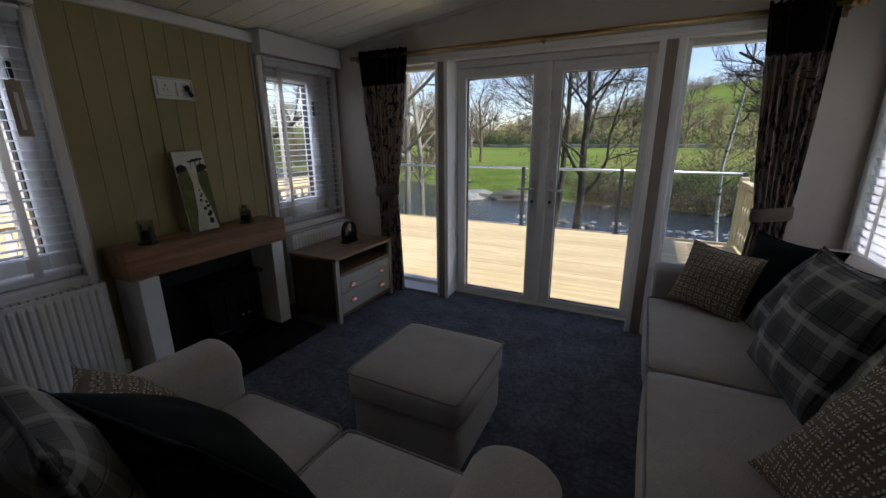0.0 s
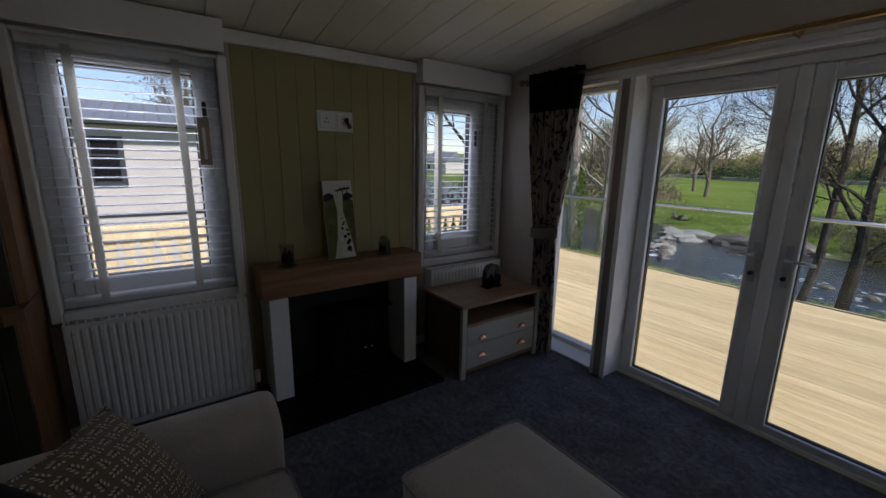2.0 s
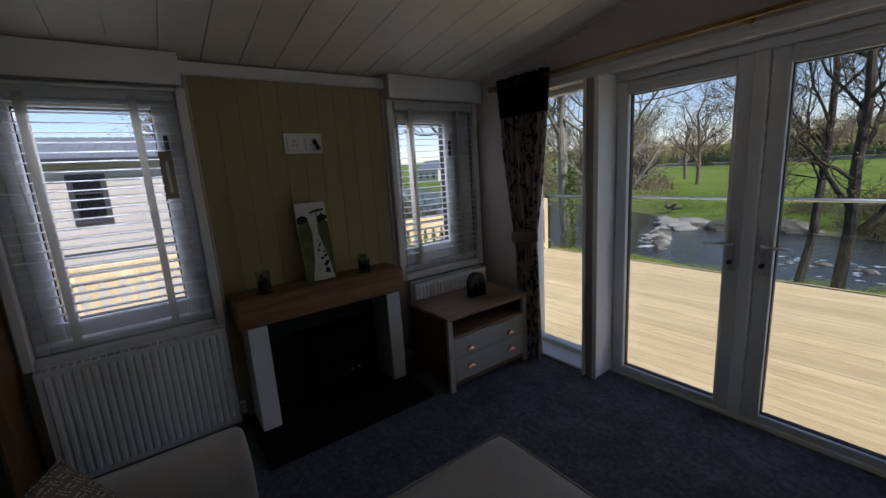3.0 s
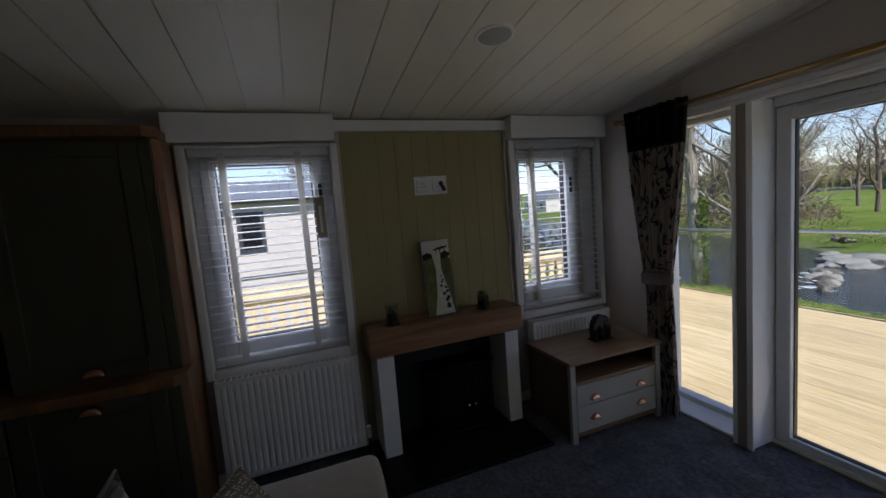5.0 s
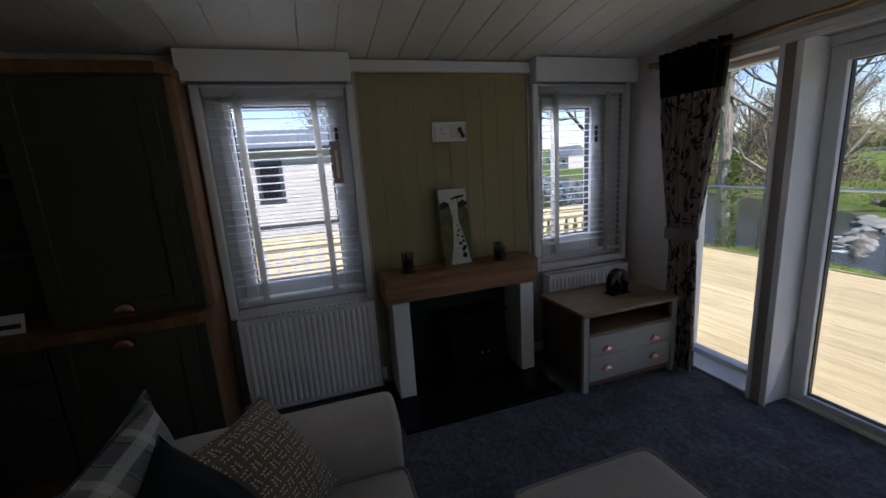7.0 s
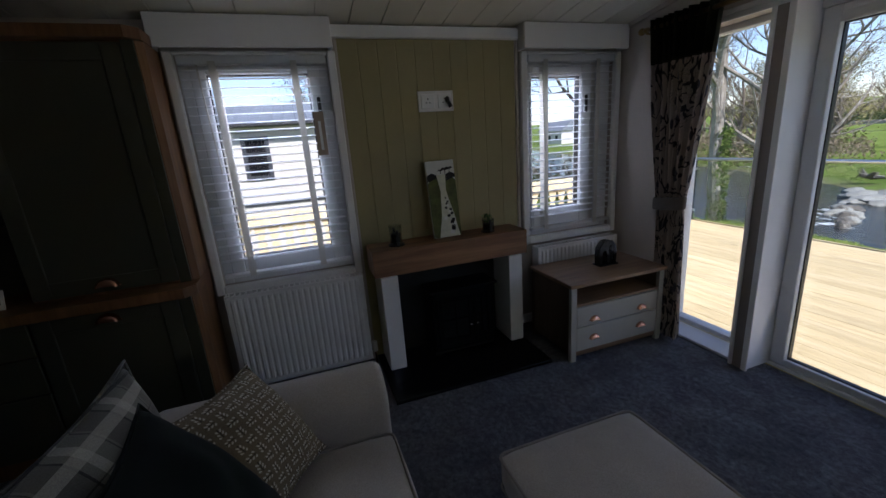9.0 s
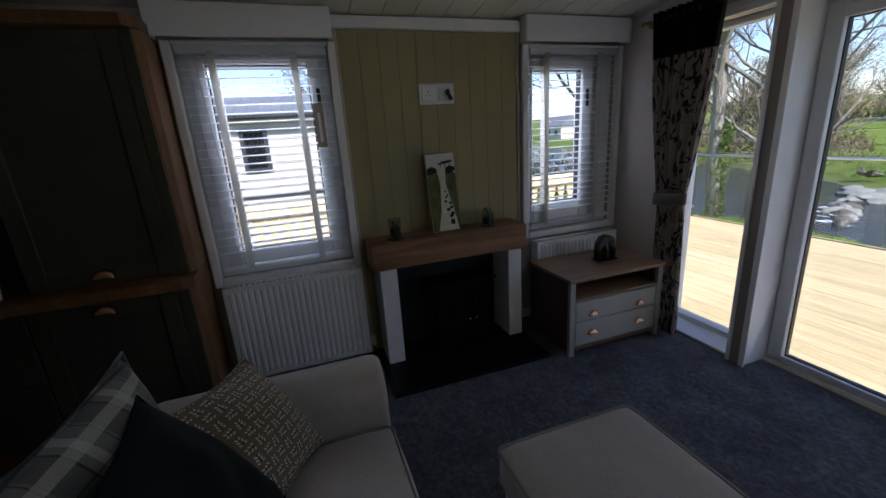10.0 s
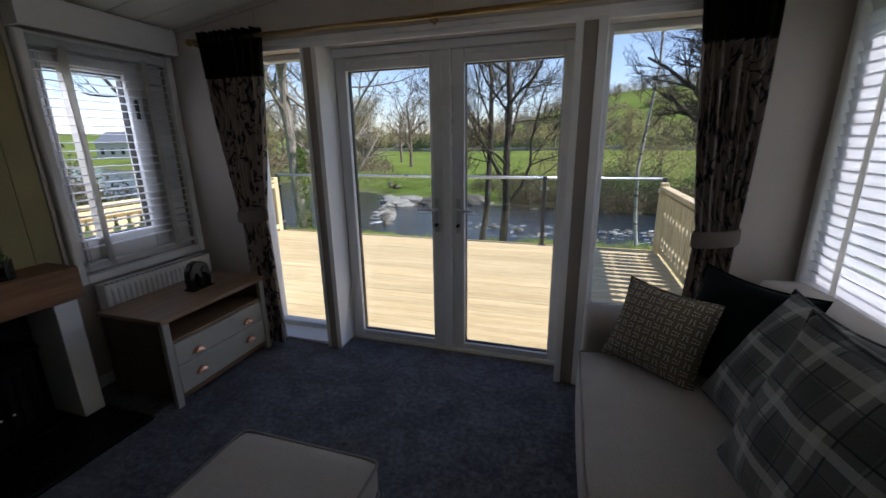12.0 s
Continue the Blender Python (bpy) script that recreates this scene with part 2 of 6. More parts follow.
# oak of the stand's top, darkened to hold the shade on its sides
M_DIMOAK = wood("shade_toned_side_oak", (0.07, 0.045, 0.028), (0.135, 0.092, 0.058), "z", 0.8, 0.55)
M_SAGE = paint("sage_painted_wood", (0.42, 0.415, 0.365), 0.5, vary=0.06, fine=100)
# olive paint set below its own tone: the far corner's falloff is in it
M_CABINET = paint("dimmed_olive_painted_wood", (0.066, 0.064, 0.042), 0.55, vary=0.07, fine=100, spec=0.3)
M_BLACK = paint("black_granite", (0.007, 0.007, 0.008), 0.4, vary=0.4, fine=200, relief=0.02, spec=0.15)
M_STOVE = paint("black_cast_iron", (0.004, 0.004, 0.004), 0.6, vary=0.3, fine=150, spec=0.12)
M_RECESS = paint("slate_grey_board", (0.024, 0.026, 0.025), 0.7, vary=0.1, spec=0.2)
M_CHROME = paint("polished_chrome", (0.8, 0.8, 0.8), 0.12, 1.0, 0.05, relief=0.02)
M_SATIN = paint("satin_handle_metal", (0.62, 0.63, 0.64), 0.38, 0.6, 0.05, relief=0.02)
M_COPPER = paint("copper_handle_metal", (0.75, 0.4, 0.28), 0.22, 1.0, 0.1, relief=0.03)
M_BRASS = paint("antique_brass", (0.36, 0.24, 0.1), 0.34, 1.0, 0.12, relief=0.03)
M_LINEN = fabric("beige_linen", (0.44, 0.4, 0.355), 900, 0.08)
M_PIPE = fabric("piping_cord", (0.3, 0.27, 0.235), 900, 0.1)
M_VELVET = fabric("dark_green_velvet", (0.003, 0.007, 0.006), 1200, 0.35, 9, 0.03, 0.8)
M_VELVET.node_tree.nodes["Principled BSDF"].inputs["Specular IOR Level"].default_value = 0.04
M_BAND = fabric("black_green_velvet", (0.018, 0.02, 0.008), 1200, 0.3, 9, 0.12, 0.7)
M_TIE = fabric("taupe_tieback", (0.17, 0.145, 0.12), 900, 0.1)
M_PLAID = plaid_mat("plaid_wool", (0.15, 0.148, 0.132), (0.46, 0.45, 0.41), (0.04, 0.042, 0.037), (0.015, 0.017, 0.02))
M_SPRIG = sprig_mat("sprig_cloth", (0.19, 0.155, 0.105), (0.6, 0.56, 0.48))
M_CURTAIN = curtain_mat()
M_CARPET = carpet_mat()
M_GLASS = glass_mat()
M_DARK = paint("dark_plastic", (0.02, 0.02, 0.02), 0.4, vary=0.2)
M_TAPE = fabric("ladder_tape", (0.66, 0.65, 0.62), 700, 0.06)
_n, _l = M_TAPE.node_tree.nodes, M_TAPE.node_tree.links
_t, _m = _n.new("ShaderNodeBsdfTranslucent"), _n.new("ShaderNodeMixShader")
_t.inputs[0].default_value, _m.inputs[0].default_value = (0.85, 0.83, 0.78, 1), 0.65
_l.new(_n["Principled BSDF"].outputs[0], _m.inputs[1]); _l.new(_t.outputs[0], _m.inputs[2]); _l.new(_m.outputs[0], _n["Material Output"].inputs[0])
M_CARD = paint("brown_card", (0.42, 0.33, 0.26), 0.8, vary=0.1)
M_DECK = wood("deck_pine", (0.5, 0.4, 0.2), (0.68, 0.575, 0.335), "x", 0.9, 0.65, 0.7, 0.18)
M_TIMBER = wood("fence_pine", (0.55, 0.45, 0.25), (0.72, 0.62, 0.39), "z", 0.9, 0.65, 0.5, 0.12)
M_RAILSTEEL = paint("brushed_steel", (0.62, 0.64, 0.66), 0.3, 1.0, 0.08)
M_POST = paint("graphite_post", (0.05, 0.055, 0.06), 0.4, 0.3, 0.1)
M_SIDING = paint("cream_cladding", (0.5, 0.48, 0.43), 0.6, vary=0.06, fine=40)
M_ROOF = paint("grey_roof_sheet", (0.16, 0.18, 0.2), 0.55, vary=0.15, fine=30)


# ---- builders ----
def box(bm, x0, x1, y0, y1, z0, z1, bev=0.0, seg=1):
    m = Matrix.LocRotScale(((x0 + x1) / 2, (y0 + y1) / 2, (z0 + z1) / 2), None, (abs(x1 - x0), abs(y1 - y0), abs(z1 - z0)))
    vs = bmesh.ops.create_cube(bm, size=1, matrix=m)["verts"]
    if bev:
        es = list({e for v in vs for e in v.link_edges})
        bmesh.ops.bevel(bm, geom=es, offset=bev, segments=seg, profile=0.5, affect="EDGES")
    return bm


def tube(bm, a, b, r0, r1=None, sides=12, caps=True):
    a, b = Vector(a), Vector(b)
    d = b - a
    m = Matrix.Translation((a + b) / 2) @ d.to_track_quat("Z", "Y").to_matrix().to_4x4()
    bmesh.ops.create_cone(bm, cap_ends=caps, segments=sides, radius1=r0, radius2=r0 if r1 is None else r1, depth=d.length, matrix=m)
    return bm


def lathe(bm, prof, centre, sides=20):
    """Turn a profile of (radius, z) about the upright through centre."""
    rings = []
    for r, z in prof:
        rings.append([bm.verts.new((centre[0] + r * math.cos(2 * math.pi * k / sides), centre[1] + r * math.sin(2 * math.pi * k / sides), centre[2] + z)) for k in range(sides)])
    for a, b in zip(rings, rings[1:]):
        for k in range(sides):
            bm.faces.new((a[k], a[(k + 1) % sides], b[(k + 1) % sides], b[k]))
    return bm


def mesh_of(name, bm, material, smooth=False):
    me = bpy.data.meshes.new(name)
    bmesh.ops.recalc_face_normals(bm, faces=bm.faces)
    bm.to_mesh(me)
    bm.free()
    me.materials.append(material)
    if smooth:
        for f in me.polygons:
            f.use_smooth = True
    return me


def part(name, bm, material, parent=None, label="", smooth=False):
    ob = new(name, mesh_of(name, bm, material, smooth))
    if parent is not None:
        hold(ob, parent)
    return tagged(ob, label)


def hold(ob, parent):
    ob.parent = parent
    ob.matrix_parent_inverse = world_of(parent).inverted()
    return ob


def world_of(ob):
    if ob.parent is None:
        return ob.matrix_basis.copy()
    return world_of(ob.parent) @ ob.matrix_parent_inverse @ ob.matrix_basis


def thing(name, x, y, z, label, category, group=""):
    ob = new(name)
    ob.empty_display_size = 0.1
    ob.matrix_basis = Matrix.Translation((x, y, z))
    return tagged(ob, label, category, group)


def B(*a, **k):
    return box(bmesh.new(), *a, **k)


def setting(name, bm, material, label=""):
    return tagged(part(name, bm, material), label, kind="structure")


# ---- plan ----
W, N, E, S = -2.47, 3.14, 1.19, -5.5        # inner faces of the walls
WT = 0.12                                    # wall thickness
MID = -0.62                                  # ridge and middle of the doors
EAVE, RIDGE = 2.10, 2.36
A0, A1, B0, B1, WZ0, WZ1 = 0.33, 1.085, 2.36, 3.09, 0.69, 1.93   # west window holes


def roof_z(x):
    return RIDGE - (RIDGE - EAVE) * abs(x - MID) / (MID - W)


def wall_strips(bm, fixed, lo, hi, z0, z1, holes, axis, thick):
    """A wall with rectangular holes (a, b, z0, z1), as a row of blocks."""
    cuts = sorted(holes)
    pos = lo
    def blk(a, b, c, d):
        if b - a > 1e-4 and d - c > 1e-4:
            if axis == "x":
                box(bm, min(fixed, fixed + thick), max(fixed, fixed + thick), a, b, c, d)
            else:
                box(bm, a, b, min(fixed, fixed + thick), max(fixed, fixed + thick), c, d)
    for a, b, c, d in cuts:
        blk(pos, a, z0, z1)
        blk(a, b, z0, c)
        blk(a, b, d, z1)
        pos = b
    blk(pos, hi, z0, z1)
    return bm


EW0, EW1, EZ0, EZ1 = 1.2, 3.05, 0.74, 1.93
setting("floor", B(W - WT, E + WT, S - WT, N + 0.15, -0.12, 0.0), M_CARPET, "blue-grey deep pile fitted carpet")
setting("wall_west", wall_strips(bmesh.new(), W - 0.012, S, N, 0, EAVE + 0.02, [(A0, A1, WZ0, WZ1), (B0, B1, WZ0, WZ1)], "x", -WT), M_WALL)
setting("wall_east", wall_strips(bmesh.new(), E, S, N, 0, EAVE + 0.02, [(EW0, EW1, EZ0, EZ1)], "x", WT), M_WALL)
# unseen closing wall, its dark oak picked to cut bounced light
setting("wall_south", B(W - WT, E + WT, S - WT, S, 0, RIDGE + 0.1), M_OAK)
D0, D1, DTOP = -2.03, 0.87, 1.95             # the whole glazed opening
bm = wall_strips(bmesh.new(), N, W - WT, E + WT, 0, EAVE - 0.02, [(D0, D1, 0.0, DTOP)], "y", 0.2)
for a, b in ((W - WT, MID), (MID, E + WT)):
    vs = [bm.verts.new(c) for c in ((a, N, EAVE - 0.02), (b, N, EAVE - 0.02), (b, N, roof_z(b) + 0.05), (a, N, roof_z(a) + 0.05),
                                    (a, N + 0.2, EAVE - 0.02), (b, N + 0.2, EAVE - 0.02), (b, N + 0.2, roof_z(b) + 0.05), (a, N + 0.2, roof_z(a) + 0.05))]
    for q in ((0, 1, 2, 3), (4, 5, 6, 7), (0, 1, 5, 4), (3, 2, 6, 7), (0, 3, 7, 4), (1, 2, 6, 5)):
        bm.faces.new([vs[k] for k in q])
setting("wall_north", bm, M_WALL)

# ceiling: boards that run up the slope, with open joints under a closed deck
bm = bmesh.new()
PITCH = 0.187
for side, (xa, xb) in enumerate(((W - WT, MID), (MID, E + WT))):
    y = S
    while y < N:
        y1 = min(y + PITCH - 0.006, N)
        za, zb = roof_z(xa), roof_z(xb)
        lo = [bm.verts.new(c) for c in ((xa, y, za), (xb, y, zb), (xb, y1, zb), (xa, y1, za))]
        hi = [bm.verts.new(v.co + Vector((0, 0, 0.012))) for v in lo]
        bm.faces.new(lo); bm.faces.new(hi)
        for k in range(4):
            bm.faces.new((lo[k], lo[(k + 1) % 4], hi[(k + 1) % 4], hi[k]))
        y += PITCH
    lo = [bm.verts.new(c) for c in ((xa, S - WT, za + 0.012), (xb, S - WT, zb + 0.012), (xb, N + WT, zb + 0.012), (xa, N + WT, za + 0.012))]
    hi = [bm.verts.new(v.co + Vector((0, 0, 0.1))) for v in lo]
    bm.faces.new(lo); bm.faces.new(hi)
    for k in range(4):
        bm.faces.new((lo[k], lo[(k + 1) % 4], hi[(k + 1) % 4], hi[k]))
setting("ceiling", bm, M_CEIL, "cream boarded sloping ceiling with fine grooves")

# ---- glazed gable: two side lights and a pair of french doors ----
GY = 3.36                                    # glass plane


def rect_frame(bm, a0, a1, z0, z1, w, y0, y1, bev=0.004, wb=None):
    wb = w if wb is None else wb
    box(bm, a0, a0 + w, y0, y1, z0, z1, bev)
    box(bm, a1 - w, a1, y0, y1, z0, z1, bev)
    box(bm, a0 + w, a1 - w, y0, y1, z1 - w, z1, bev)
    box(bm, a0 + w, a1 - w, y0, y1, z0, z0 + wb, bev)
    return bm


def pane(name, parent, x0, x1, y0, y1, z0, z1):
    g = part(name, B(x0, x1, y0, y1, z0, z1), M_GLASS, parent)
    g.visible_shadow = False
    return g


def side_light(name, x0, x1):
    t = tagged(thing(name, (x0 + x1) / 2, GY, 0.0, "tall fixed white side window beside french doors", "window"), kind="structure")
    part("window_frame", rect_frame(bmesh.new(), x0, x1, 0.02, DTOP, 0.035, GY - 0.045, GY + 0.035), M_UPVC, t)
    pane("pane", t, x0 + 0.035, x1 - 0.035, GY - 0.008, GY + 0.008, 0.055, DTOP - 0.035)
    part("window_sill", B(x0, x1, N + 0.0, GY - 0.045, 0.0, 0.02, bev=0.004), M_UPVC, t)
    return t


side_light("window_1", -2.02, -1.41)
side_light("window_2", 0.255, 0.86)

XL, XR = -1.333, 0.135                       # inside of the door frame
frame_bm = bmesh.new()
for x0, x1 in ((-1.41, XL), (XR, 0.255)):
    box(frame_bm, x0, x1, N - 0.02, GY + 0.05, 0.0, DTOP, 0.005)
box(frame_bm, XL, XR, GY - 0.06, GY + 0.05, DTOP - 0.05, DTOP, 0.004)
box(frame_bm, XL, XR, GY - 0.06, GY + 0.05, 0.0, 0.02, 0.003)
setting("door_frame", frame_bm, M_UPVC, "white door frame with deep posts")
setting("trim_doors", rect_frame(bmesh.new(), -2.06, 0.9, 1.93, 1.99, 0.03, N - 0.018, N - 0.001), M_WHITE)
# post faces: a wall-coloured board, backlit shade in its tone, between slim white beads
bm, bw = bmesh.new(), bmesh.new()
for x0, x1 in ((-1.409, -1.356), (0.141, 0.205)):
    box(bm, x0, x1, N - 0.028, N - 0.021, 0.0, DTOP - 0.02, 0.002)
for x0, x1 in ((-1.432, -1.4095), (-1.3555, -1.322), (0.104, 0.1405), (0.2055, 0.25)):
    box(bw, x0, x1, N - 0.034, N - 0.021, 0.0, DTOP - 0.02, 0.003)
setting("trim_post_faces", bm, M_POSTFACE, "wall-coloured board on door posts, darkened for shade")
setting("trim_post_beads", bw, M_WHITE)


def door_leaf(name, x0, x1, hand):
    z0, z1, w = 0.022, DTOP - 0.052, 0.075
    t = tagged(thing(name, (x0 + x1) / 2, GY, 0, "closed white glazed french door with chrome lever", "door"), kind="structure")
    part("leaf_frame", rect_frame(bmesh.new(), x0, x1, z0, z1, w, GY - 0.05, GY + 0.02, 0.006, 0.035), M_UPVC, t)
    part("bead", rect_frame(bmesh.new(), x0 + w - 0.012, x1 - w + 0.012, z0 + 0.03, z1 - w + 0.012, 0.014, GY - 0.056, GY - 0.0495, 0.002), M_UPVC, t)
    part("gasket", rect_frame(bmesh.new(), x0 + w - 0.001, x1 - w + 0.001, z0 + 0.0345, z1 - w + 0.001, 0.006, GY - 0.02, GY + 0.01, 0.001), M_DARK, t, "black rubber seal")
    pane("pane", t, x0 + w, x1 - w, GY - 0.01, GY + 0.005, z0 + 0.035, z1 - w)
    hx = x1 - 0.04 if hand > 0 else x0 + 0.04
    hz = 0.95
    h = part("door_handle", B(hx - 0.015, hx + 0.015, GY - 0.062, GY - 0.0505, hz - 0.12, hz + 0.1, bev=0.006, seg=2), M_SATIN, t, "satin chrome lever handle on long plate")
    bm = tube(bmesh.new(), (hx, GY - 0.06, hz + 0.03), (hx, GY - 0.1, hz + 0.03), 0.009)
    tube(bm, (hx, GY - 0.1, hz + 0.03), (hx - hand * 0.115, GY - 0.1, hz + 0.025), 0.009, 0.007)
    part("lever", bm, M_SATIN, h, smooth=True)
    part("lock_cylinder", tube(bmesh.new(), (hx, GY - 0.062, hz - 0.07), (hx, GY - 0.085, hz - 0.07), 0.011), M_DARK, h, "dark key cylinder")
    part("trickle_vent", B(x0 + 0.1, x1 - 0.12, GY - 0.065, GY - 0.0505, z1 - 0.03, z1 - 0.012, bev=0.004), M_UPVC, t)
    return t


door_leaf("door_1", XL + 0.004, -0.627, 1)
door_leaf("door_2", -0.567, XR - 0.004, -1)
setting("door_mullion", B(-0.626, -0.568, GY - 0.07, GY + 0.03, 0.0215, DTOP - 0.0505, bev=0.005), M_UPVC, "white meeting post of french doors")

# ---- west windows with slatted blinds ----
def west_window(name, y0, y1, gy0, gy1, gz0, gz1):
    t = tagged(thing(name, W - 0.08, (y0 + y1) / 2, WZ0, "white opening window in deep frame", "window"), kind="structure")
    xo, xi = W - 0.115, W - 0.03
    def ring(a0, a1, z0, z1, wl, wr, wt, wb, x0, x1, bev=0.004):
        b = bmesh.new()
        box(b, x0, x1, a0, a0 + wl, z0, z1, bev)
        box(b, x0, x1, a1 - wr, a1, z0, z1, bev)
        box(b, x0, x1, a0 + wl, a1 - wr, z1 - wt, z1, bev)
        box(b, x0, x1, a0 + wl, a1 - wr, z0, z0 + wb, bev)
        return b
    part("window_frame", ring(y0, y1, WZ0, WZ1, 0.05, 0.05, 0.045, 0.05, xo, xi), M_UPVC, t)
    part("sash", ring(y0 + 0.0505, y1 - 0.0505, WZ0 + 0.0505, WZ1 - 0.0455, gy0 - y0 - 0.05, y1 - gy1 - 0.05, WZ1 - gz1 - 0.045, gz0 - WZ0 - 0.05, xo + 0.01, xi + 0.012, 0.006), M_UPVC, t)
    part("gasket", ring(gy0 - 0.001, gy1 + 0.001, gz0 - 0.001, gz1 + 0.001, 0.007, 0.007, 0.007, 0.007, xo + 0.03, xi - 0.01, 0.001), M_DARK, t, "black rubber seal")
    pane("pane", t, xo + 0.04, xo + 0.055, gy0, gy1, gz0, gz1)
    part("latch", B(xi + 0.012, xi + 0.03, gy1 + 0.03, gy1 + 0.05, gz1 - 0.25, gz1 - 0.13, bev=0.005), M_DARK, t, "dark window latch")
    return t


def west_surround(name, y0, y1):
    b = bmesh.new()
    for a0, a1, z0, z1 in ((y0 - 0.045, y0, WZ0 - 0.05, 1.95), (y1, y1 + 0.045, WZ0 - 0.05, 1.95), (y0, y1, WZ0 - 0.05, WZ0), (y0, y1, 1.93, 1.95)):
        box(b, W - 0.01, W + 0.035, a0, a1, z0, z1, 0.006)
    return setting(name, b, M_WHITE, "white moulded window surround")


def blind(y0, y1, tapes, label, tilt=2, bottom=None):
    bottom = WZ0 + 0.045 if bottom is None else bottom
    t = thing("venetian_blind", W + 0.005, (y0 + y1) / 2, bottom, label, "blind", "window blinds")
    x = W + 0.012
    part("headrail", B(x - 0.025, x + 0.022, y0, y1, 1.885, 1.928, bev=0.003), M_SLAT, t)
    me = None
    n = int((1.87 - bottom - 0.04) / 0.0445)
    for k in range(n):
        z = 1.86 - 0.0445 * k
        if me is None:
            b = bmesh.new()
            prof = [(-0.024, -0.0015), (-0.012, 0.0012), (0, 0.002), (0.012, 0.0012), (0.024, -0.0015)]
            rows = [[b.verts.new((px, yy, pz + dz)) for px, pz in prof] for dz in (0, 0.002) for yy in (y0 + 0.004, y1 - 0.004)]
            for i in range(4):
                b.faces.new((rows[0][i], rows[0][i + 1], rows[1][i + 1], rows[1][i]))
                b.faces.new((rows[2][i], rows[2][i + 1], rows[3][i + 1], rows[3][i]))
                b.faces.new((rows[0][i], rows[0][i + 1], rows[2][i + 1], rows[2][i]))
                b.faces.new((rows[1][i], rows[1][i + 1], rows[3][i + 1], rows[3][i]))
            for i in (0, 4):
                b.faces.new((rows[0][i], rows[1][i], rows[3][i], rows[2][i]))
            me = mesh_of("slat", b, M_SLAT)
        s = hold(new("slat", me), t)
        s.matrix_basis = Matrix.Translation((x, 0, z)) @ Matrix.Rotation(radians(tilt), 4, "Y")
    part("bottom_rail", B(x - 0.025, x + 0.025, y0 + 0.003, y1 - 0.003, bottom, bottom + 0.02, bev=0.004), M_SLAT, t)
    for ty in tapes:
        part("ladder_tape", B(x + 0.0255, x + 0.0275, ty - 0.017, ty + 0.017, bottom + 0.002, 1.9), M_TAPE, t, "woven ladder tape")
        part("ladder_tape", B(x - 0.0275, x - 0.0255, ty - 0.017, ty + 0.017, bottom + 0.002, 1.9), M_TAPE, t)
    return t


west_window("window_3", A0, A1, 0.455, 0.97, 0.83, 1.845)
west_window("window_4", B0, B1, 2.425, 2.83, 0.88, 1.80)
west_surround("trim_window", A0, A1)
west_surround("trim_window.001", B0, B1)
bA = blind(A0 + 0.012, A1 - 0.012, (0.50, 0.90), "open white slatted blind with cream tapes")
bB = blind(B0 + 0.012, B1 - 0.012, (2.50, 2.93), "open white slatted blind with cream tapes")
for par, ty, z0 in ((bA, 0.43, 1.33), (bB, 2.47, 1.3)):
    part("tilt_wand", tube(bmesh.new(), (W + 0.046, ty, 1.88), (W + 0.046, ty + 0.02, z0), 0.004, sides=8), M_TAPE, par)
tag = part("price_tag", B(W + 0.043, W + 0.045, 0.965, 1.02, 1.39, 1.63, bev=0.0008), M_CARD, None)
tagged(tag, "brown card swing tag hanging on blind", "tag")
part("string", tube(bmesh.new(), (W + 0.044, 0.99, 1.62), (W + 0.044, 0.97, 1.9), 0.0012, sides=5), M_TAPE, tag)
part("printed_line", B(W + 0.0452, W + 0.0457, 0.985, 1.0, 1.42, 1.58), M_WHITE, tag)


def pelmet(y0, y1):
    t = thing("pelmet", W, (y0 + y1) / 2, 1.95, "white boxed pelmet over window blind", "pelmet", "window pelmets")
    part("front_board", B(-2.385, -2.37, y0, y1, 1.952, 2.105, bev=0.003), M_WHITE, t)
    part("end_board", B(W - 0.01, -2.3855, y0, y0 + 0.015, 1.952, 2.105, bev=0.002), M_WHITE, t)
    part("end_board", B(W - 0.01, -2.3855, y1 - 0.015, y1, 1.952, 2.105, bev=0.002), M_WHITE, t)
    part("top_board", B(W - 0.01, -2.3855, y0 + 0.0155, y1 - 0.0155, 2.085, 2.1, bev=0.001), M_WHITE, t)
    return t


pelmet(0.255, 1.116)
pelmet(2.305, 3.136)

# olive boarded chimney breast between the windows
panelling = setting("panelling", B(W - 0.012, W - 0.004, 1.15, 2.285, 0.0, 2.015), M_OLIVE, "olive green tongue-and-groove panelling")
y = 1.15
while y < 2.28:
    part("plank", B(W - 0.0039, W, y, min(y + 0.1105, 2.285), 0.0, 2.02, bev=0.002), M_OLIVE, panelling)
    y += 0.1135
setting("trim_panel_top", B(W - 0.012, W + 0.03, 1.116, 2.304, 2.02, 2.085, bev=0.004), M_WHITE)
bm = bmesh.new()
box(bm, W - 0.012, W + 0.008, 1.131, 1.149, 0.0, 2.019, 0.003)
box(bm, W - 0.012, W + 0.008, 2.286, 2.304, 0.0, 2.019, 0.003)
setting("trim_panel_sides", bm, M_WALL)

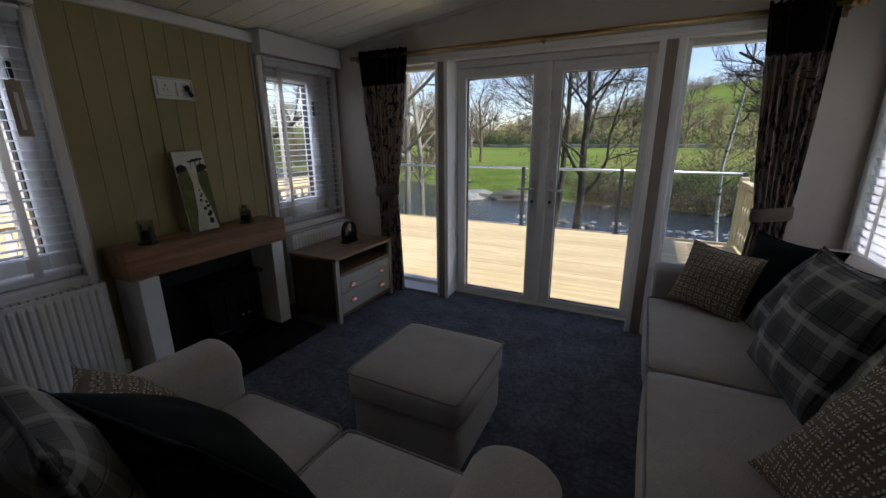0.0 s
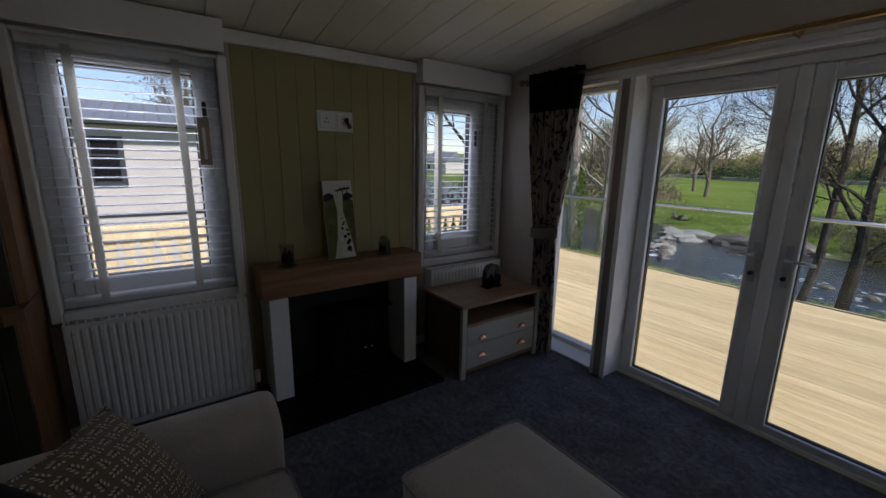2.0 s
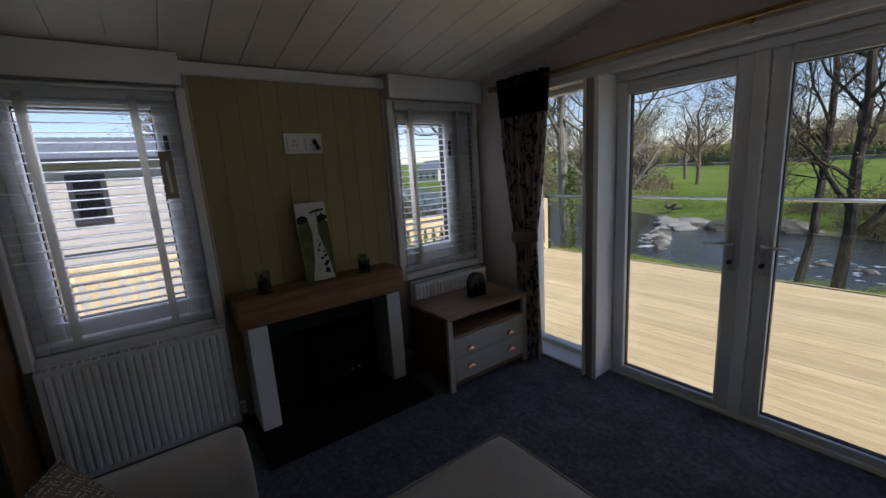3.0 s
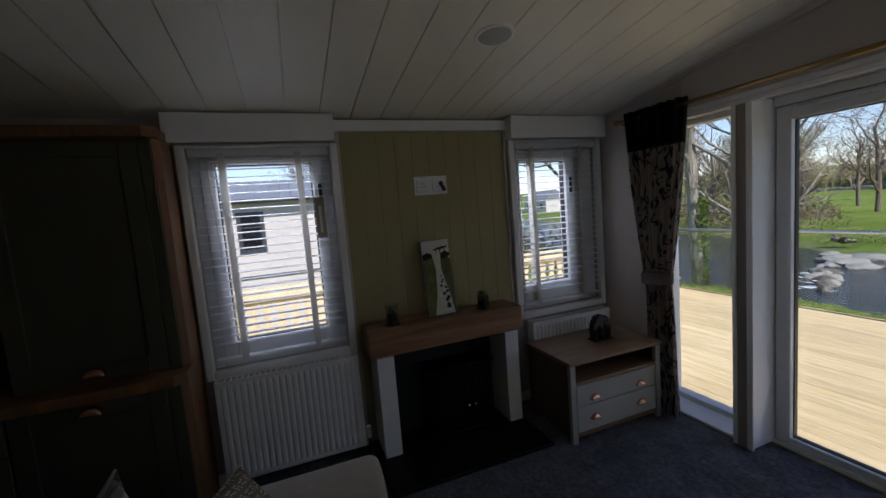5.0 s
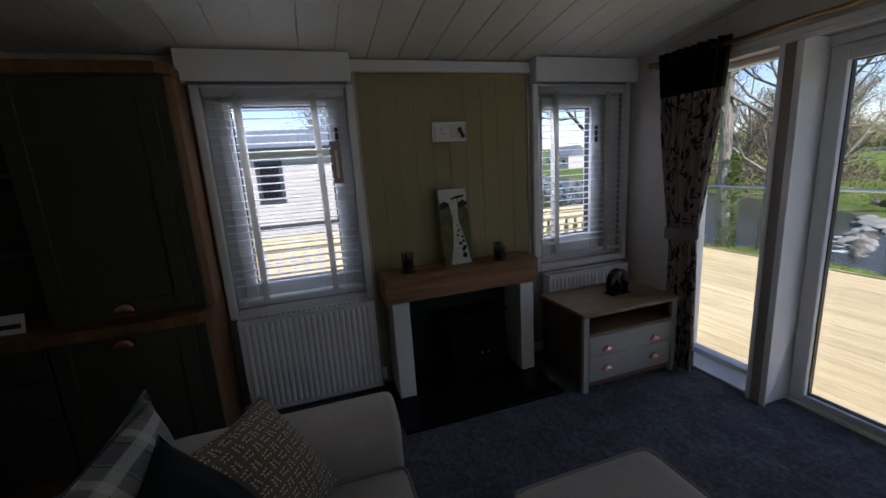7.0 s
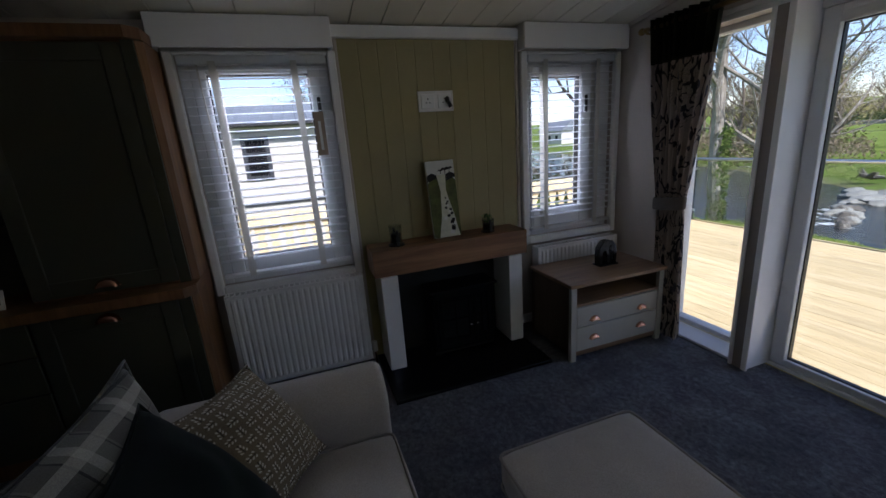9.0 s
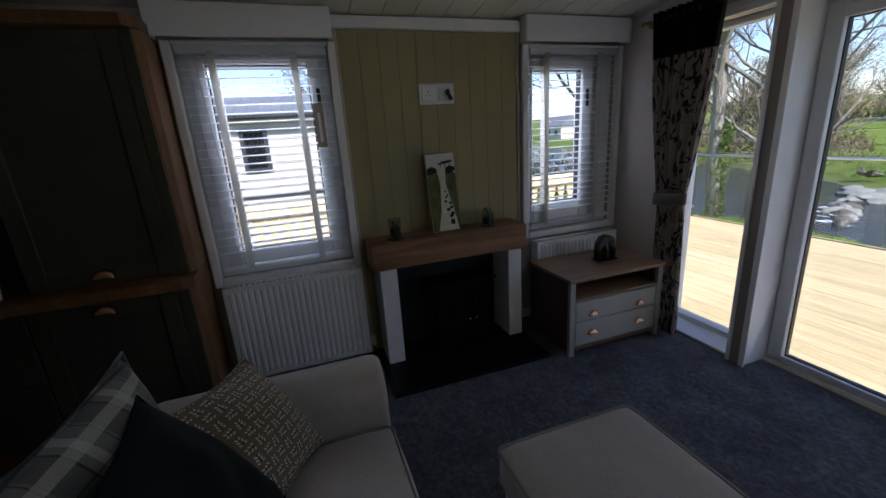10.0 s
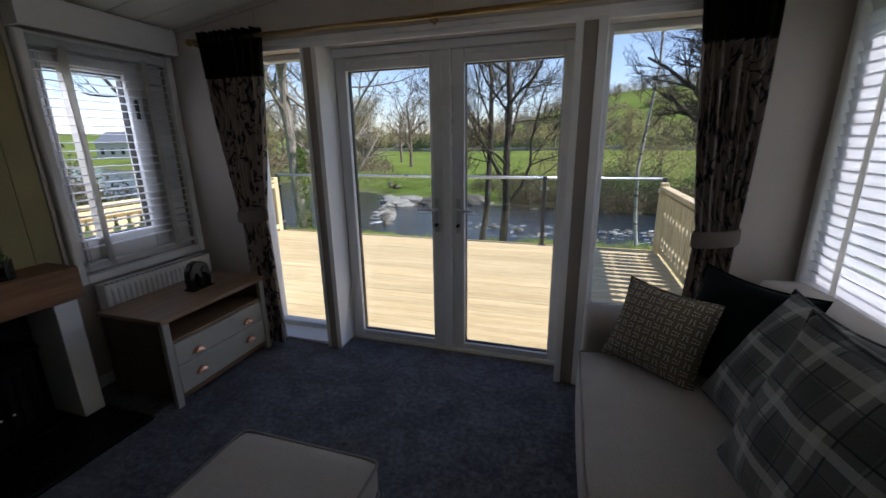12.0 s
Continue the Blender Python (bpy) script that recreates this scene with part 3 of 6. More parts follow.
# ---- radiators ----
def radiator(y0, y1, z0, z1, label):
    t = thing("radiator", W + 0.06, (y0 + y1) / 2, z0, label, "radiator", "wall radiators")
    xb, xf = W + 0.04, -2.345
    part("back_panel", B(xb, xb + 0.012, y0, y1, z0, z1, bev=0.004), M_RAD, t)
    bm = B(xf - 0.012, xf - 0.004, y0, y1, z0, z1, bev=0.003)
    n = round((y1 - y0 - 0.04) / 0.0333)
    w = (y1 - y0 - 0.04) / n
    cols = [(y0 + 0.012, 0.0)]
    for k in range(n):
        cols += [(y0 + 0.02 + (k + fy) * w, dx) for fy, dx in ((0.08, 0), (0.3, 0.009), (0.7, 0.009), (0.92, 0))]
    cols.append((y1 - 0.012, 0.0))
    vs = [[bm.verts.new((xf - 0.0035 + ins * dx, a, z)) for a, dx in cols] for z, ins in ((z0 + 0.02, 0.0), (z0 + 0.04, 1), (z1 - 0.04, 1), (z1 - 0.02, 0.0))]
    for r0, r1 in zip(vs, vs[1:]):
        for i in range(len(cols) - 1):
            bm.faces.new((r0[i], r0[i + 1], r1[i + 1], r1[i]))
    part("front_panel", bm, M_RAD, t)
    b = bmesh.new()
    for k in range(int((y1 - y0) / 0.03)):
        box(b, xb + 0.013, xf - 0.013, y0 + 0.01 + k * 0.03, y0 + 0.016 + k * 0.03, z1 - 0.02, z1 - 0.004)
    part("top_grille", b, M_RAD, t)
    for a, e in ((y0, y0 - 0.004), (y1, y1 + 0.004)):
        part("side_cap", B(xb, xf - 0.005, min(a, e), max(a, e), z0 + 0.02, z1, bev=0.001), M_RAD, t)
    v = part("valve", tube(bmesh.new(), (W + 0.07, y1 + 0.03, z0 + 0.02), (W + 0.07, y1 + 0.03, z0 + 0.09), 0.017), M_WHITE, t, "white radiator valve")
    part("pipe", tube(bmesh.new(), (W + 0.07, y1 + 0.03, 0.0), (W + 0.07, y1 + 0.03, z0 + 0.02), 0.0075), M_COPPER, t)
    part("tail", tube(bmesh.new(), (W + 0.07, y1 + 0.005, z0 + 0.035), (W + 0.07, y1 + 0.03, z0 + 0.035), 0.008), M_CHROME, v)
    return t


radiator(0.338, 1.112, 0.075, 0.655, "white ribbed panel radiator under window")
radiator(2.38, 3.08, 0.075, 0.63, "white ribbed panel radiator behind cabinet")

# ---- fireplace ----
fp = thing("fireplace_surround", W, 1.69, 0, "white fire surround with oak beam mantel", "fireplace")
part("mantel_beam", B(W + 0.001, -2.232, 1.172, 2.216, 0.648, 0.812, bev=0.006, seg=2), M_OAK, fp, "rustic oak beam")
part("leg", B(W + 0.001, -2.222, 1.205, 1.309, 0.0235, 0.6475, bev=0.003), M_WHITE, fp)
part("leg", B(W + 0.001, -2.222, 2.07, 2.168, 0.0235, 0.6475, bev=0.003), M_WHITE, fp)
part("back_board", B(W + 0.001, W + 0.012, 1.3095, 2.0695, 0.0235, 0.6475), M_RECESS, fp, "slate grey back board")
part("hearth", B(W + 0.001, -1.89, 1.16, 2.185, 0.0, 0.0225, bev=0.004), M_BLACK, fp, "polished black hearth slab")
st = thing("electric_stove", -2.36, 1.745, 0.0235, "black cast iron stove with twin doors", "stove")
part("body", B(-2.44, -2.26, 1.53, 1.96, 0.06, 0.47, bev=0.008, seg=2), M_STOVE, st)
bm = bmesh.new()
for x0, x1, y0, y1, z0, z1 in ((-2.45, -2.235, 1.505, 1.985, 0.4705, 0.49),):
    box(bm, x0, x1, y0, y1, z0, z1, 0.008, 2)
part("top_plate", bm, M_STOVE, st)
part("base_plate", B(-2.45, -2.235, 1.51, 1.98, 0.045, 0.0595, bev=0.005), M_STOVE, st)
for a in (1.54, 1.93):
    for x in (-2.42, -2.27):
        part("foot", B(x - 0.015, x + 0.015, a - 0.012, a + 0.018, 0.0235, 0.0445, bev=0.004), M_STOVE, st)
for a0, a1, kn in ((1.56, 1.8, 1.778), (1.802, 1.935, 1.825)):
    d = part("door", B(-2.2596, -2.252, a0 + 0.031, a1 - 0.031, 0.141, 0.389), M_BLACK, st, "dark glazed stove door")
    for nm, q in zip(("stile", "stile", "rail", "rail", "bar", "bar"), ((a0, a0 + 0.03, 0.1, 0.43), (a1 - 0.03, a1, 0.1, 0.43), (a0 + 0.03, a1 - 0.03, 0.1, 0.14), (a0 + 0.03, a1 - 0.03, 0.39, 0.43), (a0 + 0.03, a1 - 0.03, 0.26, 0.275), ((a0 + a1) / 2 - 0.006, (a0 + a1) / 2 + 0.006, 0.14, 0.39))):
        part(nm, B(-2.2595, -2.245 + 0.002 * (nm == "bar" and q[2] > 0.2), q[0], q[1], q[2], q[3], bev=0.003), M_STOVE, d)
    kb = bmesh.new()
    bmesh.ops.create_uvsphere(kb, u_segments=12, v_segments=8, radius=0.011, matrix=Matrix.Translation((-2.232, kn, 0.215)))
    tube(kb, (-2.245, kn, 0.215), (-2.235, kn, 0.215), 0.005, sides=8)
    part("knob", kb, M_CHROME, d, "bright round knob", True)

# sockets in a recessed white plate
so = thing("socket_plate", W, 1.717, 1.66, "white recessed plate with two sockets on panelling", "socket")
b = bmesh.new()
for q in ((1.601, 1.832, 1.603, 1.612), (1.601, 1.832, 1.716, 1.725), (1.601, 1.61, 1.612, 1.716), (1.823, 1.832, 1.612, 1.716)):
    box(b, W + 0.0005, W + 0.012, *q, 0.002)
part("surround", b, M_WHITE, so)
part("back_plate", B(W + 0.0005, W + 0.004, 1.6101, 1.8229, 1.6121, 1.7159), M_WHITE, so)
for c in (1.662, 1.772):
    f = part("socket_face", B(W + 0.0042, W + 0.014, c - 0.043, c + 0.043, 1.622, 1.706, bev=0.003), M_UPVC, so)
    for dy, z, w, h in ((0.0, 1.678, 0.006, 0.01), (-0.011, 1.656, 0.009, 0.005), (0.011, 1.656, 0.009, 0.005)):
        part("pin_hole", B(W + 0.0141, W + 0.0148, c + dy - w / 2, c + dy + w / 2, z - h / 2, z + h / 2), M_DARK, f)
plug = thing("aerial_plug", W + 0.015, 1.79, 1.655, "black plug with short cable in socket", "plug")
kb = bmesh.new()
bmesh.ops.create_icosphere(kb, subdivisions=2, radius=0.016, matrix=Matrix.Translation((W + 0.028, 1.785, 1.672)) @ Matrix.Diagonal((1, 0.9, 1.2, 1)))
part("body", kb, M_DARK, plug, smooth=True)
kb = tube(bmesh.new(), (W + 0.03, 1.79, 1.66), (W + 0.034, 1.806, 1.625), 0.010, 0.014, 10)
part("cable", kb, M_DARK, plug, smooth=True)

# ---- television stand ----
def cup_handle(parent, x, y, z, w=0.036):
    """A half-round cup pull that faces +x."""
    b = bmesh.new()
    rows = []
    for i in range(7):
        a = math.pi * i / 6
        rows.append([b.verts.new((x + 0.62 * w * math.sin(q), y - w * math.cos(a) * (0.75 + 0.25 * math.cos(q)), z - 0.012 + 0.85 * w * math.sin(a) * math.cos(q) ** 0.7 + 0.0)) for q in (0.0, 0.4, 0.8, 1.2, 1.5)])
    for r0, r1 in zip(rows, rows[1:]):
        for i in range(4):
            b.faces.new((r0[i], r0[i + 1], r1[i + 1], r1[i]))
    box(b, x - 0.0005, x + 0.003, y - w - 0.004, y + w + 0.004, z - 0.014, z - 0.008, 0.001)
    return part("handle", b, M_COPPER, parent, "copper cup handle", True)


tv = thing("television_stand", -2.06, 2.655, 0, "sage painted low cabinet with oak top and two drawers", "cabinet")
x0, x1, y0, y1 = -2.29, -1.835, 2.282, 3.012
part("top", B(x0 - 0.005, x1 + 0.012, y0 - 0.012, y1 + 0.012, 0.5005, 0.525, bev=0.006, seg=2), M_OAKX, tv, "oak top")
for a in (y0, y1 - 0.04):
    part("front_post", B(x1 - 0.03, x1, a, a + 0.04, 0.0, 0.5, bev=0.003), M_SAGE, tv)
    part("rear_post", B(x0, x0 + 0.03, a, a + 0.04, 0.0, 0.5, bev=0.003), M_DIMOAK, tv)
for a in (y0 + 0.004, y1 - 0.02):
    part("side_panel", B(x0 + 0.0305, x1 - 0.0305, a, a + 0.016, 0.045, 0.5), M_DIMOAK, tv)
part("back_panel", B(x0 + 0.002, x0 + 0.01, y0 + 0.041, y1 - 0.041, 0.05, 0.5), M_DIMOAK, tv)
part("shelf", B(x0 + 0.011, x1 - 0.006, y0 + 0.041, y1 - 0.041, 0.368, 0.385, bev=0.002), M_OAKX, tv)
part("plinth_rail", B(x1 - 0.03, x1 - 0.012, y0 + 0.0405, y1 - 0.0405, 0.03, 0.062, bev=0.002), M_OAKX, tv)
part("bottom_panel", B(x0 + 0.011, x1 - 0.031, y0 + 0.041, y1 - 0.041, 0.045, 0.06), M_DIMOAK, tv)
for z0, z1 in ((0.066, 0.226), (0.232, 0.362)):
    d = part("drawer", B(x0 + 0.05, x1 - 0.003, y0 + 0.044, y1 - 0.044, z0, z1, bev=0.004), M_SAGE, tv)
    for hy in (2.457, 2.833):
        cup_handle(d, x1 - 0.003, hy, (0.275 if z0 > 0.2 else 0.148))

# elephant ornament
el = thing("elephant_ornament", -2.06, 2.72, 0.5255, "glossy black stylised elephant ornament on cabinet top", "ornament")
M_GLOSSBLACK = paint("black_glaze", (0.01, 0.01, 0.011), 0.12, vary=0.2, relief=0.02)
b = bmesh.new()
arch = []
prof = [(-0.062, 0.0), (-0.066, 0.05), (-0.062, 0.1), (-0.035, 0.138), (0.0, 0.146), (0.035, 0.138), (0.06, 0.112), (0.07, 0.075), (0.07, 0.03), (0.066, 0.0),
        (0.05, 0.0), (0.05, 0.045), (0.042, 0.066), (0.03, 0.064), (0.022, 0.045), (0.02, 0.0), (-0.002, 0.0), (-0.004, 0.05), (-0.012, 0.08), (-0.026, 0.088), (-0.038, 0.076), (-0.043, 0.04), (-0.042, 0.0)]
n = len(prof)
for hx in (-0.013, -0.02, 0.02, 0.013):
    sc = 0.93 if abs(hx) < 0.015 else 1.0
    dx = -0.025 if hx == -0.013 else (0.025 if hx == 0.013 else hx)
    arch.append([b.verts.new((-2.06 + dx, 2.72 + 1.12 * p * sc, 0.5375 + 1.12 * max(0.0, q) * (0.98 if sc < 1 else 1))) for p, q in prof])
for r0, r1 in zip(arch, arch[1:]):
    for k in range(n):
        b.faces.new((r0[k], r0[(k + 1) % n], r1[(k + 1) % n], r1[k]))
for r in (arch[0], arch[-1]):
    f = b.faces.new(r)
    bmesh.ops.triangulate(b, faces=[f])
part("figure", b, M_GLOSSBLACK, el)
part("plinth", B(-2.1, -2.02, 2.645, 2.8, 0.5257, 0.537, bev=0.004, seg=2), M_GLOSSBLACK, el)
for s in (-1, 1):
    b = bmesh.new()
    bmesh.ops.create_uvsphere(b, u_segments=14, v_segments=8, radius=1, matrix=Matrix.Translation((-2.06 + s * 0.026, 2.752, 0.632)) @ Matrix.Diagonal((0.008, 0.024, 0.034, 1)))
    part("ear", b, M_GLOSSBLACK, el, smooth=True)

# ---- mantel ornaments ----
pc = thing("canvas_print", -2.38, 1.7, 0.8125, "tall canvas print of cows on a pale track through green fields", "picture")
M_CANVAS = paint("canvas_white", (0.66, 0.66, 0.62), 0.8, vary=0.05)
M_FIELD = paint("painted_green_field", (0.13, 0.145, 0.045), 0.8, vary=0.35, big=14)
M_PALE = paint("painted_pale_track", (0.62, 0.62, 0.5), 0.8, vary=0.15, big=20)
M_INK = paint("painted_black", (0.015, 0.015, 0.015), 0.8, vary=0.2)
lean = Matrix.Translation((-2.345, 1.69, 0.8145)) @ Matrix.Rotation(radians(-7.5), 4, "Y") @ Matrix.Rotation(radians(0.8), 4, "X")


def flat(name, pts, depth, material, parent, m):
    """A thin flat shape in the (y, z) plane, facing +x, at the pose m."""
    b = bmesh.new()
    f = b.faces.new([b.verts.new(m @ Vector((depth, y, z))) for y, z in pts])
    g = bmesh.ops.extrude_face_region(b, geom=[f])["geom"]
    d = m.to_3x3() @ Vector((-0.0006, 0, 0))
    bmesh.ops.translate(b, vec=d, verts=[v for v in g if isinstance(v, bmesh.types.BMVert)])
    bmesh.ops.triangulate(b, faces=b.faces)
    return part(name, b, material, parent)


b = B(0, 0.018, -0.095, 0.095, 0, 0.49, bev=0.003)
b.transform(lean)
cv = part("canvas", b, M_CANVAS, pc)
flat("painted_field", [(-0.094, 0.002), (0.094, 0.002), (0.094, 0.36), (0.06, 0.395), (-0.06, 0.385), (-0.094, 0.35)], 0.0187, M_FIELD, pc, lean)
flat("painted_track", [(-0.055, 0.003), (0.085, 0.003), (0.06, 0.14), (0.022, 0.3), (0.03, 0.4), (-0.03, 0.4), (-0.014, 0.3), (-0.025, 0.14)], 0.0194, M_PALE, pc, lean)
rnd = random.Random(5)
for k in range(17):
    z = 0.03 + 0.235 * (k / 17) ** 0.9
    s = 0.016 * (1.15 - z / 0.33)
    y = 0.02 + rnd.uniform(-0.033, 0.045) * (1.1 - z / 0.3)
    flat("painted_cow", [(y - s, z - s * 0.5), (y + s * 0.6, z - s * 0.9), (y + s, z + s * 0.4), (y + s * 0.2, z + s), (y - s * 0.8, z + s * 0.7)], 0.0201, M_INK if k % 3 else M_CANVAS, pc, lean)
for y, z, s in ((0.03, 0.43, 0.03), (0.06, 0.435, 0.024), (0.0, 0.425, 0.02)):
    flat("painted_tree", [(y - s, z), (y - s * 0.5, z + s * 0.5), (y, z + s * 0.35), (y + s * 0.5, z + s * 0.6), (y + s, z + s * 0.1), (y + s * 0.1, z - s * 0.1), (y + 0.002, z - s), (y - 0.002, z - s), (y - s * 0.1, z - s * 0.1)], 0.0201, M_INK, pc, lean)
for y0, y1 in ((-0.094, -0.03), (0.03, 0.094)):
    flat("painted_hedge", [(y0, 0.36), (y1, 0.38), (y1, 0.4), ((y0 + y1) / 2, 0.415), (y0, 0.4)], 0.0201, M_INK, pc, lean)

M_CLEAR = glass_mat("clear_tumbler_glass", (0.9, 0.93, 0.92))
M_WAX = paint("dark_candle_wax", (0.03, 0.03, 0.025), 0.6, vary=0.2)
M_LEAF = paint("plant_leaf_green", (0.08, 0.17, 0.04), 0.6, vary=0.3, big=40)
cd = thing("candle_holder", -2.33, 1.345, 0.8125, "clear glass candle holder on dark metal stand", "candle holder")
g = part("glass", lathe(bmesh.new(), [(0.0, 0.02), (0.038, 0.02), (0.04, 0.13), (0.037, 0.13), (0.035, 0.024), (0.0, 0.024)], (-2.33, 1.345, 0.8125)), M_CLEAR, cd, "clear glass", True)
g.visible_shadow = False
part("candle", lathe(bmesh.new(), [(0.0, 0.026), (0.03, 0.026), (0.03, 0.075), (0.0, 0.075)], (-2.33, 1.345, 0.8125)), M_WAX, cd)
b = lathe(bmesh.new(), [(0.0, 0.0), (0.05, 0.0), (0.05, 0.008), (0.0, 0.019)], (-2.33, 1.345, 0.8125))
box(b, -2.287, -2.281, 1.338, 1.352, 0.8125, 0.915, 0.001)
box(b, -2.379, -2.373, 1.338, 1.352, 0.8125, 0.915, 0.001)
part("stand", b, M_DARK, cd)
pl = thing("potted_plant", -2.33, 1.975, 0.8125, "small green plant in glass pot on dark stand", "plant")
g = part("pot", lathe(bmesh.new(), [(0.0, 0.012), (0.036, 0.012), (0.038, 0.085), (0.035, 0.085), (0.033, 0.016), (0.0, 0.016)], (-2.33, 1.975, 0.8125)), M_CLEAR, pl, "clear glass pot", True)
part("soil", lathe(bmesh.new(), [(0.0, 0.017), (0.031, 0.017), (0.032, 0.055), (0.0, 0.057)], (-2.33, 1.975, 0.8125)), M_WAX, pl)
b = lathe(bmesh.new(), [(0.0, 0.0), (0.045, 0.0), (0.045, 0.006), (0.0, 0.0115)], (-2.33, 1.975, 0.8125))
box(b, -2.29, -2.285, 1.968, 1.982, 0.8125, 0.9, 0.001)
box(b, -2.333, -2.327, 2.016, 2.021, 0.8125, 0.9, 0.001)
part("stand", b, M_DARK, pl)
rnd = random.Random(8)
b = bmesh.new()
for k in range(110):
    a, r = rnd.uniform(0, 6.28), rnd.uniform(0, 0.034)
    p = Vector((-2.33 + r * math.cos(a), 1.975 + r * math.sin(a), 0.8125 + rnd.uniform(0.055, 0.115)))
    d = Vector((math.cos(a) * 0.8, math.sin(a) * 0.8, rnd.uniform(0.3, 1.2))).normalized() * rnd.uniform(0.012, 0.02)
    s = d.cross(Vector((0, 0, 1))).normalized() * 0.006
    b.faces.new([b.verts.new(p), b.verts.new(p + d * 0.5 + s), b.verts.new(p + d), b.verts.new(p + d * 0.5 - s)])
part("foliage", b, M_LEAF, pl)

# ---- soft furniture ----
def cushion_box(bm, x0, x1, y0, y1, z0, z1, r=0.05, puff=0.02, n=8):
    """A stuffed block: a rounded box whose faces swell a little."""
    c = Vector(((x0 + x1) / 2, (y0 + y1) / 2, (z0 + z1) / 2))
    h = Vector(((x1 - x0) / 2, (y1 - y0) / 2, (z1 - z0) / 2))
    vs = bmesh.ops.create_cube(bm, size=2)["verts"]
    es = list({e for v in vs for e in v.link_edges})
    bmesh.ops.subdivide_edges(bm, edges=es, cuts=n, use_grid_fill=True)
    for v in bm.verts:
        u = v.co.copy()
        q = Vector((u.x * h.x, u.y * h.y, u.z * h.z))
        inner = Vector([max(-(h[i] - r), min(h[i] - r, q[i])) for i in range(3)])
        d = q - inner
        if d.length > 1e-6:
            q = inner + d.normalized() * r if sum(abs(k) > 1e-6 for k in d) > 1 else q
        for i in range(3):
            j, k = (i + 1) % 3, (i + 2) % 3
            if abs(u[i]) > 0.999:
                q[i] += math.copysign(puff * (1 - u[j] ** 2) * (1 - u[k] ** 2), u[i])
        v.co = c + q
    return bm


def cord(name, pts, r, parent, material=None, closed=False):
    cu = bpy.data.curves.new(name, "CURVE")
    cu.dimensions, cu.bevel_depth, cu.bevel_resolution = "3D", r, 2
    sp = cu.splines.new("POLY")
    sp.points.add(len(pts) - 1)
    for p, q in zip(sp.points, pts):
        p.co = (*q, 1)
    sp.use_cyclic_u = closed
    cu.materials.append(material or M_PIPE)
    ob = new(name, cu)
    return hold(ob, parent)


def rounded_rect(x0, x1, y0, y1, z, r=0.04, n=5):
    pts = []
    for cx, cy, a0 in ((x1 - r, y1 - r, 0), (x0 + r, y1 - r, 90), (x0 + r, y0 + r, 180), (x1 - r, y0 + r, 270)):
        for k in range(n + 1):
            a = radians(a0 + 90 * k / n)
            pts.append((cx + r * math.cos(a), cy + r * math.sin(a), z))
    return pts


# footstool
ot = thing("footstool", -0.65, 1.585, 0, "square beige linen footstool with padded lid", "footstool")
part("base", cushion_box(bmesh.new(), -0.937, -0.425, 1.34, 1.865, 0.03, 0.262, 0.02, 0.004), M_LINEN, ot, smooth=True)
part("lid", cushion_box(bmesh.new(), -0.952, -0.41, 1.325, 1.88, 0.266, 0.402, 0.03, 0.014), M_LINEN, ot, "padded linen lid", True)
cord("piping", rounded_rect(-0.951, -0.411, 1.326, 1.879, 0.391, 0.028), 0.0055, ot, closed=True)
cord("piping", rounded_rect(-0.951, -0.411, 1.326, 1.879, 0.277, 0.028), 0.0045, ot, closed=True)
for x in (-0.88, -0.47):
    for y in (1.39, 1.81):
        part("foot", B(x - 0.02, x + 0.02, y - 0.02, y + 0.02, 0.0, 0.031, bev=0.004), M_DARK, ot)


def roll_arm(bm, p0, p1, across, w, z_top, r):
    """A scrolled arm from p0 to p1 (floor points on its middle line): an upright slab with a round top that leans out."""
    p0, p1, s = Vector(p0), Vector(p1), Vector(across)
    prof = [(-w / 2, 0.06), (-w / 2, z_top - 2 * r)]
    for k in range(13):
        a = math.pi * (1.1 - 1.25 * k / 12)
        prof.append((0.012 + (w / 2 + 0.02) * math.cos(a), z_top - r + r * math.sin(a)))
    prof += [(w / 2 - 0.01, z_top - 1.8 * r), (w / 2 - 0.01, 0.06)]
    d = (p1 - p0)
    ln = d.length
    d.normalize()
    rows = []
    for f, sc in ((0.0, 0.9), (0.012, 0.97), (0.03, 1.0), (ln / 2, 1.0), (ln - 0.03, 1.0), (ln - 0.012, 0.97), (ln, 0.9)):
        rows.append([bm.verts.new(p0 + d * f + s * a * sc + Vector((0, 0, 0.06 + (z - 0.06) * (1 - (1 - sc) * 0.25)))) for a, z in prof])
    for r0, r1 in zip(rows, rows[1:]):
        for k in range(len(prof)):
            j = (k + 1) % len(prof)
            bm.faces.new((r0[k], r0[j], r1[j], r1[k]))
    bm.faces.new(rows[0]); bm.faces.new(rows[-1])
    return bm


# two-seat sofa whose back stands towards the kitchen
lv = thing("loveseat", -0.66, 0.6, 0, "beige linen two-seat sofa with rolled arms", "sofa", "linen sofas")
part("base", cushion_box(bmesh.new(), -1.17, -0.17, 0.2, 0.99, 0.06, 0.29, 0.02, 0.004), M_LINEN, lv, smooth=True)
part("back", cushion_box(bmesh.new(), -1.36, 0.03, 0.05, 0.26, 0.06, 0.64, 0.06, 0.01), M_LINEN, lv, smooth=True)
part("arm", roll_arm(bmesh.new(), (-1.29, 0.262, 0), (-1.29, 1.02, 0), (-1, 0, 0), 0.2, 0.625, 0.09), M_LINEN, lv, smooth=True)
part("arm", roll_arm(bmesh.new(), (-0.1, 0.262, 0), (-0.1, 0.985, 0), (1, 0, 0), 0.2, 0.625, 0.09), M_LINEN, lv, smooth=True)
